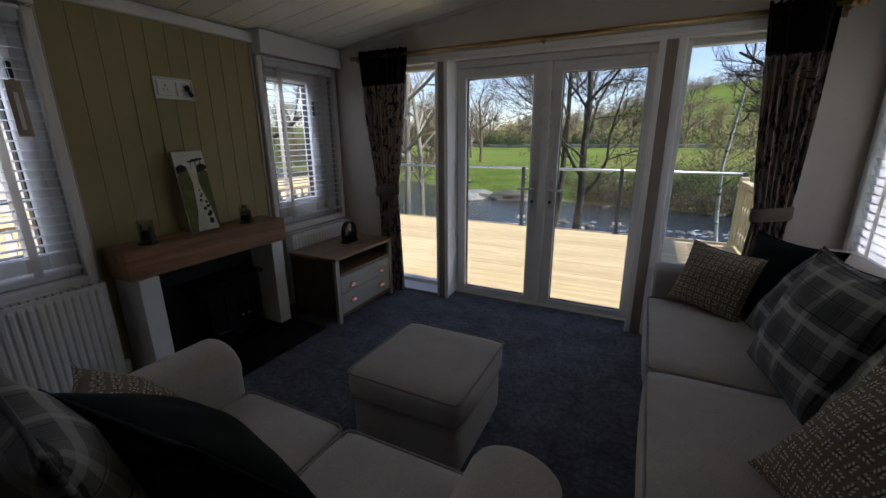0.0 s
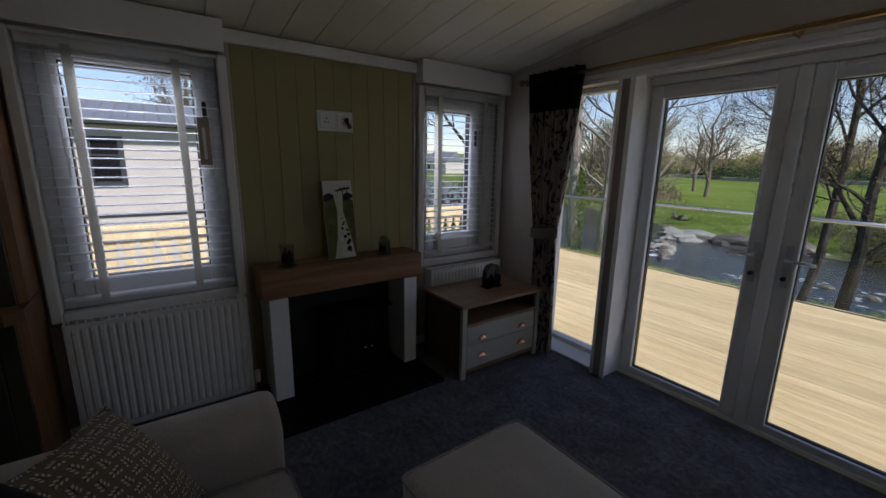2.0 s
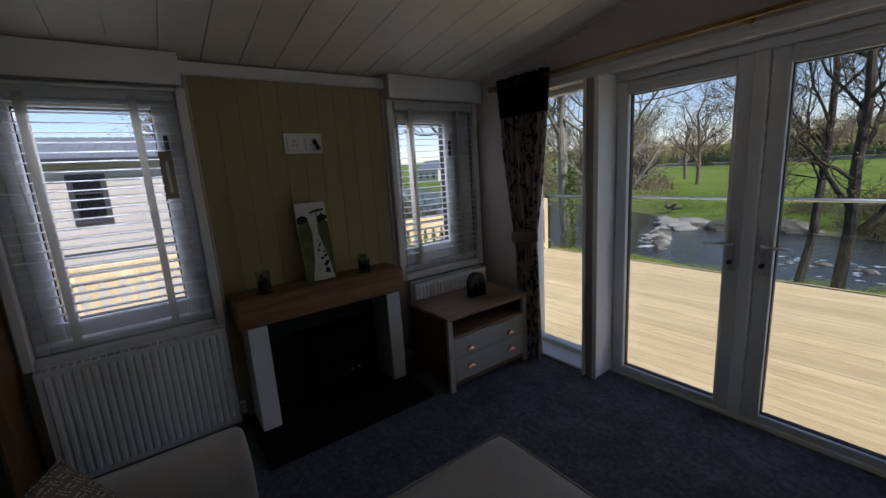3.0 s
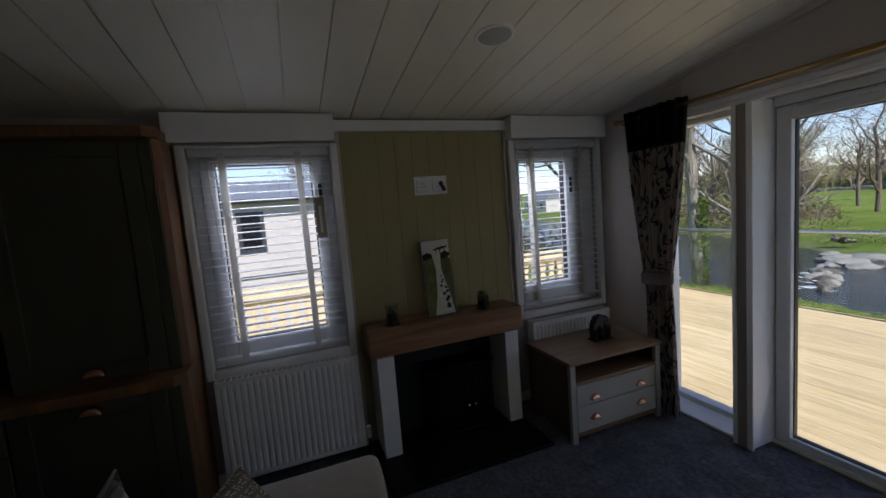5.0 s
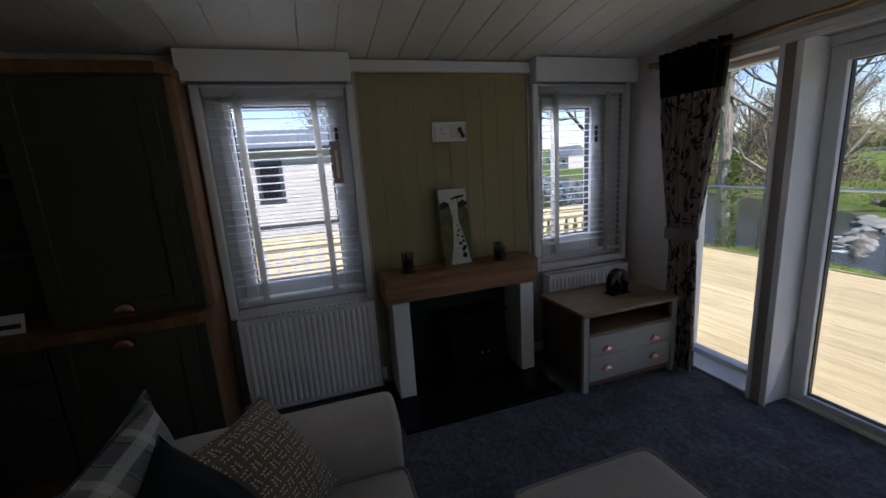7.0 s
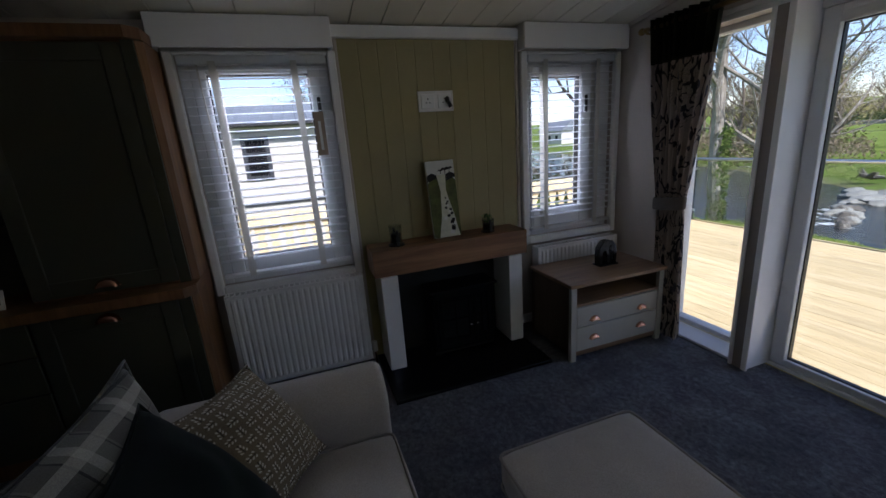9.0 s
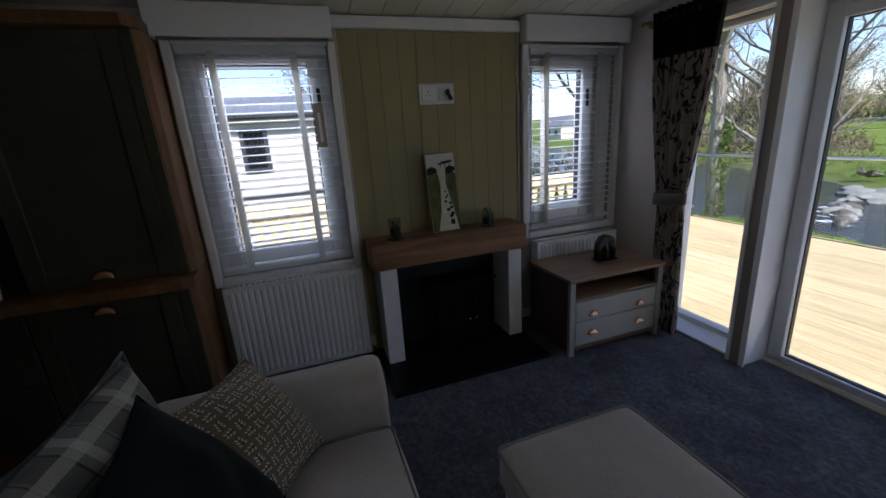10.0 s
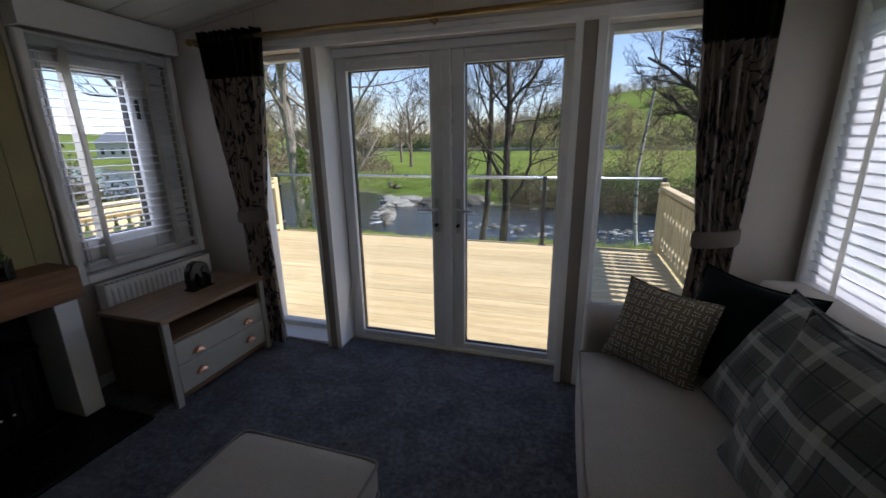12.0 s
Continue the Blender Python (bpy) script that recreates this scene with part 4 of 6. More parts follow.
for x0, x1 in ((-1.168, -0.692), (-0.686, -0.18)):
    c = part("seat_cushion", cushion_box(bmesh.new(), x0, x1, 0.262, 1.02, 0.292, 0.44, 0.035, 0.014), M_LINEN, lv, smooth=True)
    cord("piping", rounded_rect(x0 + 0.003, x1 - 0.003, 0.265, 1.018, 0.428, 0.03), 0.0045, c, closed=True)
for x in (-1.3, -0.05):
    for y in (0.12, 0.94):
        part("foot", B(x - 0.025, x + 0.025, y - 0.025, y + 0.025, 0.0, 0.062, bev=0.004), M_DARK, lv)

# long sofa under the east window
sf = thing("sofa", 0.68, 1.85, 0, "beige linen sofa with rolled arms under window", "sofa", "linen sofas")
part("base", cushion_box(bmesh.new(), 0.24, 1.05, 1.0, 2.72, 0.06, 0.29, 0.02, 0.004), M_LINEN, sf, smooth=True)
part("back", cushion_box(bmesh.new(), 0.93, 1.15, 0.8, 2.95, 0.06, 0.80, 0.06, 0.01), M_LINEN, sf, smooth=True)
part("arm", roll_arm(bmesh.new(), (0.235, 2.83, 0), (0.928, 2.83, 0), (0, 1, 0), 0.2, 0.625, 0.09), M_LINEN, sf, smooth=True)
part("arm", roll_arm(bmesh.new(), (0.235, 0.89, 0), (0.928, 0.89, 0), (0, -1, 0), 0.2, 0.625, 0.09), M_LINEN, sf, smooth=True)
for y0, y1 in ((1.0, 1.847), (1.853, 2.722)):
    c = part("seat_cushion", cushion_box(bmesh.new(), 0.212, 0.928, y0, y1, 0.292, 0.45, 0.035, 0.014), M_LINEN, sf, smooth=True)
    cord("piping", rounded_rect(0.215, 0.925, y0 + 0.003, y1 - 0.003, 0.438, 0.03), 0.0045, c, closed=True)
for y in (0.9, 2.8):
    for x in (0.3, 1.05):
        part("foot", B(x - 0.025, x + 0.025, y - 0.025, y + 0.025, 0.0, 0.062, bev=0.004), M_DARK, sf)


def pillow(label, material, m, w, h, d=0.14, group="scatter cushions", seed=0):
    """A scatter cushion: pinched corners, swollen middle, slight creases; it lies in its own (x, y) plane."""
    b, n = bmesh.new(), 22
    grid = {}
    for s in (1, -1):
        for i in range(n + 1):
            for j in range(n + 1):
                u, v = 2 * i / n - 1, 2 * j / n - 1
                edge = i in (0, n) or j in (0, n)
                if edge and s < 0:
                    grid[s, i, j] = grid[1, i, j]
                    continue
                t = ((1 - u ** 2) * (1 - v ** 2)) ** 0.55
                px = u * w / 2 * (1 - 0.11 * (1 - v ** 2) * u * u)
                py = v * h / 2 * (1 - 0.11 * (1 - u ** 2) * v * v)
                cr = 0.016 * noise.noise(Vector((u * 2.2 + seed * 7, v * 2.2, s * 3 + seed))) * t
                grid[s, i, j] = b.verts.new((px, py, s * (d / 2 * t) + cr))
    for s in (1, -1):
        for i in range(n):
            for j in range(n):
                f = [grid[s, i, j], grid[s, i + 1, j], grid[s, i + 1, j + 1], grid[s, i, j + 1]]
                b.faces.new(f)
    me = mesh_of("cover", b, material, True)
    t = new("scatter_cushion")
    t.empty_display_size = 0.1
    t.matrix_basis = m
    tagged(t, label, "cushion", group)
    c = new("cover", me)
    c.parent = t
    k = []
    for i in range(40):
        a = i / 10
        e = int(a)
        u = (a - e) * 2 - 1
        uu, vv = ((u, -1), (1, u), (-u, 1), (-1, -u))[e]
        k.append((uu * w / 2 * (1 - 0.11 * (1 - vv ** 2) * uu * uu), vv * h / 2 * (1 - 0.11 * (1 - uu ** 2) * vv * vv), 0))
    cu = bpy.data.curves.new("piping", "CURVE")
    cu.dimensions, cu.bevel_depth, cu.bevel_resolution = "3D", 0.005, 2
    sp = cu.splines.new("POLY")
    sp.points.add(len(k) - 1)
    for p, q in zip(sp.points, k):
        p.co = (*q, 1)
    sp.use_cyclic_u = True
    cu.materials.append(material)
    o = new("piping", cu)
    o.parent = t
    return t


def spread(centre, u, v):
    """The pose of a cushion whose width runs along u and whose height runs along v."""
    u, v = Vector(u).normalized(), Vector(v)
    w = u.cross(v).normalized()
    v = w.cross(u)
    m = Matrix((u, v, w)).transposed().to_4x4()
    m.translation = centre
    return m


PILLOWS = [
    ("taupe sprig-patterned cushion leaning on sofa arm", M_SPRIG, (0.515, 2.625, 0.618), (0.82, -0.57, -0.07), (0.44, 0.22, 0.87), 0.38, 0.37),
    ("dark green velvet cushion behind patterned one", M_VELVET, (0.77, 2.585, 0.66), (0.55, -0.83, 0), (0.3, 0.1, 0.9), 0.45, 0.45),
    ("grey plaid cushion with dark lines on sofa", M_PLAID, (0.8, 2.27, 0.665), (0.1, -0.98, 0), (0.5, 0, 0.85), 0.5, 0.49),
    ("grey plaid cushion with dark lines on sofa", M_PLAID, (0.725, 1.9, 0.69), (0.14, -0.98, 0), (0.34, -0.05, 0.94), 0.53, 0.53),
    ("pale grey plaid cushion leaning on sofa back", M_PLAID, (0.82, 1.46, 0.69), (0.1, -0.98, 0), (0.4, 0, 0.9), 0.5, 0.5),
    ("taupe sprig-patterned cushion on sofa seat", M_SPRIG, (0.66, 1.2, 0.655), (0.3, -0.95, 0), (0.55, 0.1, 0.8), 0.43, 0.43),
    ("taupe sprig-patterned cushion on loveseat", M_SPRIG, (-1.055, 0.605, 0.622), (0.88, -0.4, 0.12), (-0.215, -0.144, 0.248), 0.38, 0.38),
    ("dark green velvet cushion on loveseat", M_VELVET, (-0.705, 0.555, 0.692), (0.45, 0.025, 0.02), (-0.05, -0.27, 0.4), 0.48, 0.47),
    ("grey plaid cushion leaning on loveseat back", M_PLAID, (-0.805, 0.39, 0.7), (0.45, -0.05, 0), (0, -0.12, 0.5), 0.5, 0.5),
]
for k, (lab, mt, c, u, v, w, h) in enumerate(PILLOWS):
    pillow(lab, mt, spread(c, u, v), w, h, d=0.18, seed=k)


# ---- curtains and pole ----
def curtain(label, x0, x1, tie_x0, tie_x1, bot_x0, bot_x1, folds):
    t = thing("curtain", (x0 + x1) / 2, N - 0.08, 0.02, label, "curtain", "door curtains")
    ztop, zband, ztie = 2.05, 1.785, 0.93

    def sheet(za, zb, nz, off=0.0):
        b = bmesh.new()
        rows = []
        for j in range(nz + 1):
            z = za + (zb - za) * j / nz
            if z > ztie:
                f = (z - ztie) / (ztop - ztie)
                f = f ** 0.75
                a, c, amp = tie_x0 + (x0 - tie_x0) * f, tie_x1 + (x1 - tie_x1) * f, 0.018 + 0.022 * f
            else:
                f = ((ztie - z) / ztie) ** 0.6
                a, c, amp = tie_x0 + (bot_x0 - tie_x0) * f, tie_x1 + (bot_x1 - tie_x1) * f, 0.018 + 0.014 * f
            row = []
            m = folds * 10
            for i in range(m + 1):
                u = i / m
                ph = folds * 2 * math.pi * (u + 0.025 * math.sin(7 * u + 2 * z))
                row.append(b.verts.new((a + (c - a) * (u + 0.012 * math.sin(ph * 0.5)), N - 0.075 - off - amp * math.cos(ph) - 0.008 * math.sin(ph * 0.37 + 3 * z), z)))
            rows.append(row)
        for r0, r1 in zip(rows, rows[1:]):
            for i in range(len(r0) - 1):
                b.faces.new((r0[i], r0[i + 1], r1[i + 1], r1[i]))
        g = bmesh.ops.solidify(b, geom=list(b.faces), thickness=0.003)
        return b
    part("drape", sheet(0.02, zband, 46), M_CURTAIN, t, "printed leaf and seed-head cotton", True)
    part("header_band", sheet(zband + 0.001, ztop, 10), M_BAND, t, "dark velvet header band", True)
    b, n = bmesh.new(), 28
    cx, w = (tie_x0 + tie_x1) / 2, (tie_x1 - tie_x0) / 2 + 0.012
    rings = []
    for z, g in ((ztie - 0.04, 0.0), (ztie - 0.03, 0.006), (ztie + 0.03, 0.006), (ztie + 0.04, 0.0)):
        rings.append([b.verts.new((cx + (w + g) * math.cos(6.2832 * k / n), N - 0.078 + (0.045 + g) * math.sin(6.2832 * k / n), z + 0.012 * math.cos(6.2832 * k / n))) for k in range(n)])
    for r0, r1 in zip(rings, rings[1:]):
        for k in range(n):
            b.faces.new((r0[k], r0[(k + 1) % n], r1[(k + 1) % n], r1[k]))
    part("tieback", b, M_TIE, t, "taupe fabric tieback", True)
    return t


curtain("dark printed curtain tied back, velvet header", -2.1, -1.66, -1.99, -1.785, -1.95, -1.745, 9)
curtain("dark printed curtain tied back, velvet header", 0.6, 0.9, 0.715, 0.88, 0.67, 0.87, 7)
po = thing("curtain_pole", MID, N - 0.075, 2.0, "antique brass curtain pole with ball finials", "curtain pole")
part("pole", tube(bmesh.new(), (-2.17, N - 0.085, 2.005), (0.97, N - 0.085, 2.005), 0.0125, sides=16), M_BRASS, po, smooth=True)
for x in (-2.18, 0.98):
    b = bmesh.new()
    bmesh.ops.create_uvsphere(b, u_segments=16, v_segments=10, radius=0.022, matrix=Matrix.Translation((x, N - 0.085, 2.005)))
    tube(b, (x - 0.015, N - 0.085, 2.005), (x + 0.015, N - 0.085, 2.005), 0.017, sides=14)
    part("finial", b, M_BRASS, po, smooth=True)
for x in (-2.14, -0.6, 0.94):
    b = tube(bmesh.new(), (x, N - 0.001, 1.985), (x, N - 0.085, 1.985), 0.006, sides=10)
    box(b, x - 0.012, x + 0.012, N - 0.006, N - 0.001, 1.955, 2.015, 0.002)
    tube(b, (x - 0.007, N - 0.085, 2.005), (x + 0.007, N - 0.085, 2.005), 0.0165, sides=14)
    part("bracket", b, M_BRASS, po)

# ---- tall dresser beside the west window ----
dr = thing("dresser", -2.2, -0.25, 0, "tall olive dresser, paint dimmed for its corner, oak worktop and cornice", "dresser")
DX, UX, DY0, DY1 = -2.12, -2.2, -1.0, 0.274


def chamfer_block(b, xb, xf, y0, y1, c, z0, z1):
    """A block on the west wall whose north front corner is cut off."""
    pts = [(xb, y0), (xf, y0), (xf, y1 - c), (xf - c, y1), (xb, y1)]
    lo, hi = ([b.verts.new((x, y, z)) for x, y in pts] for z in (z0, z1))
    b.faces.new(lo); b.faces.new(hi)
    for k in range(5):
        b.faces.new((lo[k], lo[(k + 1) % 5], hi[(k + 1) % 5], hi[k]))
    return b


part("lower_body", chamfer_block(bmesh.new(), W + 0.002, DX - 0.02, DY0, DY1 - 0.003, 0.026, 0.0, 0.769), M_OAKZ, dr)
part("upper_body", chamfer_block(bmesh.new(), W + 0.002, UX - 0.02, -0.405, DY1 - 0.003, 0.026, 0.821, 1.945), M_OAKZ, dr)
part("worktop", chamfer_block(bmesh.new(), W + 0.002, DX + 0.03, DY0, DY1, 0.05, 0.77, 0.82), M_OAKZ, dr, "oak worktop")
part("cornice", chamfer_block(bmesh.new(), -2.36, UX + 0.035, DY0, DY1, 0.05, 1.946, 1.995), M_OAKZ, dr, "oak cornice")


def shaker(name, xf, y0, y1, z0, z1, material, parent, rail=0.075):
    d = part(name, B(xf - 0.02, xf - 0.008, y0 + rail - 0.004, y1 - rail + 0.004, z0 + rail - 0.004, z1 - rail + 0.004), material, parent)
    b = bmesh.new()
    for q in ((y0, y0 + rail, z0, z1), (y1 - rail, y1, z0, z1), (y0 + rail, y1 - rail, z0, z0 + rail), (y0 + rail, y1 - rail, z1 - rail, z1)):
        box(b, xf - 0.02, xf, *q, 0.003)
    part("panel_frame", b, material, d)
    return d


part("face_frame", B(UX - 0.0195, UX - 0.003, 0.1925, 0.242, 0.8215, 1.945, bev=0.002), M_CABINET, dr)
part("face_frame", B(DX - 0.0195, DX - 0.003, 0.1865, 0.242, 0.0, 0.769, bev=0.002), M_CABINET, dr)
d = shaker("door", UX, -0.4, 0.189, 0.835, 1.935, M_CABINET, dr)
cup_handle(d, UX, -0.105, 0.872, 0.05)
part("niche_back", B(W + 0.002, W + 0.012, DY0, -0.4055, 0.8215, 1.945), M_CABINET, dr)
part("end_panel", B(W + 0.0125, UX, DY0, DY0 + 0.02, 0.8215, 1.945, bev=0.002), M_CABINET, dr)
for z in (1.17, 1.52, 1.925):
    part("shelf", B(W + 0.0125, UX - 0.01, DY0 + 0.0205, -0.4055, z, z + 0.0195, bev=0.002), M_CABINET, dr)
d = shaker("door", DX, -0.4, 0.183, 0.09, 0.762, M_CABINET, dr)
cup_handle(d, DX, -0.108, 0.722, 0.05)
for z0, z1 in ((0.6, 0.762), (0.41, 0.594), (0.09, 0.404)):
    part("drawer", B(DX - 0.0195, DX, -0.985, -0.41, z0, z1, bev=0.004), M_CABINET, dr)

cs = thing("counter_card", -2.2, -0.56, 0.8205, "small white information card on dresser worktop", "card")
b = B(-0.001, 0.001, -0.06, 0.06, 0.0, 0.09)
b.transform(Matrix.Translation((-2.2, -0.56, 0.8225)) @ Matrix.Rotation(radians(-14), 4, "Y"))
part("card", b, M_WHITE, cs)
b = B(-0.001, 0.001, -0.045, 0.045, 0.0, 0.022)
b.transform(Matrix.Translation((-2.2045, -0.56, 0.8465)) @ Matrix.Rotation(radians(-14), 4, "Y") @ Matrix.Translation((0.0015, 0, 0)))
part("printed_bar", b, M_DARK, cs)

# ---- ceiling speaker ----
sx, sy = -1.52, 1.73
sz = roof_z(sx)
slope = math.atan2(RIDGE - EAVE, MID - W)
sm = Matrix.Translation((sx, sy, sz)) @ Matrix.Rotation(-slope, 4, "Y")
sp_ = thing("ceiling_speaker", sx, sy, sz, "round pale ceiling speaker with perforated grille", "speaker")
b = lathe(bmesh.new(), [(0.0, -0.006), (0.068, -0.006), (0.072, -0.003), (0.0725, 0.0)], (0, 0, 0), 32)
b.transform(sm)
part("grille", b, paint("speaker_grille", (0.45, 0.44, 0.4), 0.6, vary=0.25, fine=500, relief=0.6), sp_, smooth=True)
b = lathe(bmesh.new(), [(0.0731, -0.001), (0.074, -0.009), (0.086, -0.007), (0.089, 0.0)], (0, 0, 0), 32)
b.transform(sm)
part("rim", b, M_WHITE, sp_, smooth=True)

# ---- east window and its blind ----
t = tagged(thing("window_5", E, (EW0 + EW1) / 2, EZ0, "white window behind slatted blind", "window"), kind="structure")
b = bmesh.new()
for q in ((EW0, EW0 + 0.07, EZ0, EZ1), (EW1 - 0.07, EW1, EZ0, EZ1), (EW0 + 0.07, EW1 - 0.07, EZ0, EZ0 + 0.07), (EW0 + 0.07, EW1 - 0.07, EZ1 - 0.07, EZ1), (2.1, 2.16, EZ0 + 0.07, EZ1 - 0.07)):
    box(b, E + 0.03, E + 0.1, *q, 0.004)
part("window_frame", b, M_UPVC, t)
for a0, a1 in ((EW0 + 0.07, 2.1), (2.16, EW1 - 0.07)):
    pane("pane", t, E + 0.06, E + 0.072, a0, a1, EZ0 + 0.07, EZ1 - 0.07)
b = bmesh.new()
for a0, a1, z0, z1 in ((EW0 - 0.045, EW0, EZ0 - 0.05, 1.95), (EW1, EW1 + 0.045, EZ0 - 0.05, 1.95), (EW0, EW1, EZ0 - 0.05, EZ0), (EW0, EW1, 1.93, 1.95)):
    box(b, E - 0.035, E + 0.01, a0, a1, z0, z1, 0.006)
setting("trim_window_east", b, M_WHITE, "white moulded window surround")
eb = thing("venetian_blind", E, 2.1, EZ0, "closed white slatted blind glowing with sun", "blind", "window blinds")
part("headrail", B(E - 0.035, E + 0.01, EW0 + 0.01, EW1 - 0.01, 1.885, 1.928, bev=0.003), M_SLAT, eb)
sl = bpy.data.meshes["slat"]
n = 25
for k in range(n):
    s = hold(new("slat", sl), eb)
    z = 1.86 - 0.0445 * k
    f = (EW1 - EW0 - 0.03) / (A1 - A0 - 0.032)
    s.matrix_basis = Matrix.Translation((E - 0.014, EW0 + 0.015 - (A0 + 0.016) * f, z)) @ Matrix.Rotation(radians(72), 4, "Y") @ Matrix.Diagonal((1, f, 1, 1))
part("bottom_rail", B(E - 0.04, E + 0.01, EW0 + 0.013, EW1 - 0.013, EZ0 + 0.004, EZ0 + 0.024, bev=0.004), M_SLAT, eb)
for ty in (1.5, 2.1, 2.8):
    part("ladder_tape", B(E - 0.044, E - 0.042, ty - 0.017, ty + 0.017, EZ0 + 0.01, 1.9), M_TAPE, eb, "woven ladder tape")
pe = thing("pelmet", E, 2.1, 1.95, "white boxed pelmet over window blind", "pelmet", "window pelmets")
part("front_board", B(E - 0.1, E - 0.085, EW0 - 0.08, N - 0.004, 1.952, 2.105, bev=0.003), M_WHITE, pe)
part("end_board", B(E - 0.0845, E, EW0 - 0.08, EW0 - 0.065, 1.952, 2.1, bev=0.002), M_WHITE, pe)

# baseboards and the upright seams of the gable boards
b = bmesh.new()
box(b, W - 0.011, W + 0.004, 0.26, 1.13, 0, 0.07, 0.003)
box(b, W - 0.011, W + 0.004, 2.305, N, 0, 0.07, 0.003)
setting("baseboard_west", b, M_WHITE)
setting("baseboard_north", B(W - 0.011, -2.06, N - 0.014, N - 0.001, 0, 0.07, bev=0.003), M_WHITE)
b = bmesh.new()
for x in (-1.75, -0.607, 0.153, 0.248):
    box(b, x - 0.006, x + 0.006, N - 0.005, N - 0.0005, 1.995, roof_z(x) + 0.01, 0.001)
setting("trim_gable_seams", b, M_WALL)
b = bmesh.new()
for xa, xb in ((W - 0.012, MID), (MID, E)):
    vs = []
    for x in (xa, xb):
        for dy in (0.0005, 0.014):
            for dz in (-0.03, -0.001):
                vs.append(b.verts.new((x, N - dy, roof_z(x) + dz)))
    for q in ((0, 1, 3, 2), (4, 5, 7, 6), (0, 1, 5, 4), (2, 3, 7, 6), (0, 2, 6, 4), (1, 3, 7, 5)):
        b.faces.new([vs[i] for i in q])
setting("trim_gable_edge", b, M_WALL)

# ---- outdoors ----
DZ = -0.03
DXL, DXR, DYE = -4.56, 1.27, 6.56
RIV = -2.0


def far_bank(x):
    return 22.3 - 0.36 * x + 1.2 * math.sin(x * 0.21)


def near_bank(x):
    return 13.9 + 0.05 * x + 0.4 * math.sin(x * 0.33 + 1)


def smooth01(t):
    t = max(0.0, min(1.0, t))
    return t * t * (3 - 2 * t)


def ground_z(x, y):
    nb, fb = near_bank(x), far_bank(x)
    if y < nb:
        rise = 0.36 * smooth01((-x - 1.5) / 5)
        z = -1.32 - 0.36 * smooth01((y - 6.0) / 5.0) + rise - (0.32 + rise) * smooth01((y - nb + 1.3) / 1.3)
    elif y < fb:
        z = -2.0 - 0.5 * math.sin(math.pi * (y - nb) / (fb - nb))
    else:
        z = -2.0 + 0.65 * smooth01((y - fb) / 6)
    # the meadow and the hills behind it
    r = y - fb
    if r > 0:
        z += 0.5 * smooth01((r - 40) / 60)
        hill = smooth01((x + 55 + 0.15 * y) / 170)
        z += (8 + 34 * hill) * smooth01((r - 85) / 330)
    z += 12 * smooth01((-x - 90) / 300) if x < -90 else 0
    z += 0.06 * noise.noise(Vector((x * 0.35, y * 0.35, 1))) * smooth01((y - 7) / 4) + 0.8 * noise.noise(Vector((x * 0.012, y * 0.012, 3))) * smooth01((math.hypot(x, y) - 60) / 60)
    return z


def grass_mat():
    m, n, l, p = nodes_of("meadow_grass")
    v = mapped(n, l, (1, 1, 1))
    a, b_, f = noise_tex(n, l, v, 0.05, 4, 0.6), noise_tex(n, l, v, 0.9, 5, 0.7), noise_tex(n, l, v, 14, 3, 0.7)
    c = ramp(n, l, a, [(0.35, (0.115, 0.17, 0.03)), (0.6, (0.185, 0.255, 0.055))])
    c = mix_col(n, l, 1.0, c, ramp(n, l, b_, [(0.3, (0.65, 0.7, 0.6)), (0.7, (1.1, 1.05, 1.0))]), "MULTIPLY")
    c = mix_col(n, l, 1.0, c, ramp(n, l, f, [(0.3, (0.55, 0.6, 0.5)), (0.7, (1.1, 1.1, 1.1))]), "MULTIPLY")
    # stones and mud where the ground dips to the water
    g = n.new("ShaderNodeNewGeometry")
    s = n.new("ShaderNodeSeparateXYZ")
    l.new(g.outputs["Position"], s.inputs[0])
    low = sums(n, l, "ADD", s.outputs[2], sums(n, l, "MULTIPLY", b_, 0.35))
    c = mix_col(n, l, ramp(n, l, sums(n, l, "ADD", low, 2.72), [(0.8, (1, 1, 1)), (0.95, (0, 0, 0))]), c, (0.13, 0.105, 0.07))
    l.new(c, p.inputs["Base Color"])
    p.inputs["Roughness"].default_value, p.inputs["Specular IOR Level"].default_value = 0.95, 0.1
    bump(n, l, p, sums(n, l, "ADD", b_, f), 0.7, 0.08)
    return m


b = bmesh.new()
rings, NA = [], 220
r = 2.0
while r < 3200:
    rings.append([b.verts.new((r * math.sin(2 * math.pi * k / NA), r * math.cos(2 * math.pi * k / NA), ground_z(r * math.sin(2 * math.pi * k / NA), r * math.cos(2 * math.pi * k / NA)))) for k in range(NA)])
    r *= 1.035 if r > 9 else 1.12
b.faces.new(rings[0])
for r0, r1 in zip(rings, rings[1:]):
    for k in range(NA):
        b.faces.new((r0[k], r0[(k + 1) % NA], r1[(k + 1) % NA], r1[k]))
M_GRASS = grass_mat()
setting("ground", b, M_GRASS, "grass banks, meadow and rising fields")


def water_mat():
    m, n, l, p = nodes_of("river_water")
    v = mapped(n, l, (0.5, 1.2, 1))
    a, f = noise_tex(n, l, v, 1.6, 4, 0.6, 0.5), noise_tex(n, l, v, 9, 3)
    p.inputs["Base Color"].default_value = (0.014, 0.02, 0.028, 1)
    p.inputs["Roughness"].default_value, p.inputs["IOR"].default_value = 0.08, 1.18
    bump(n, l, p, sums(n, l, "ADD", a, sums(n, l, "MULTIPLY", f, 0.35)), 0.5, 0.08)
    return m


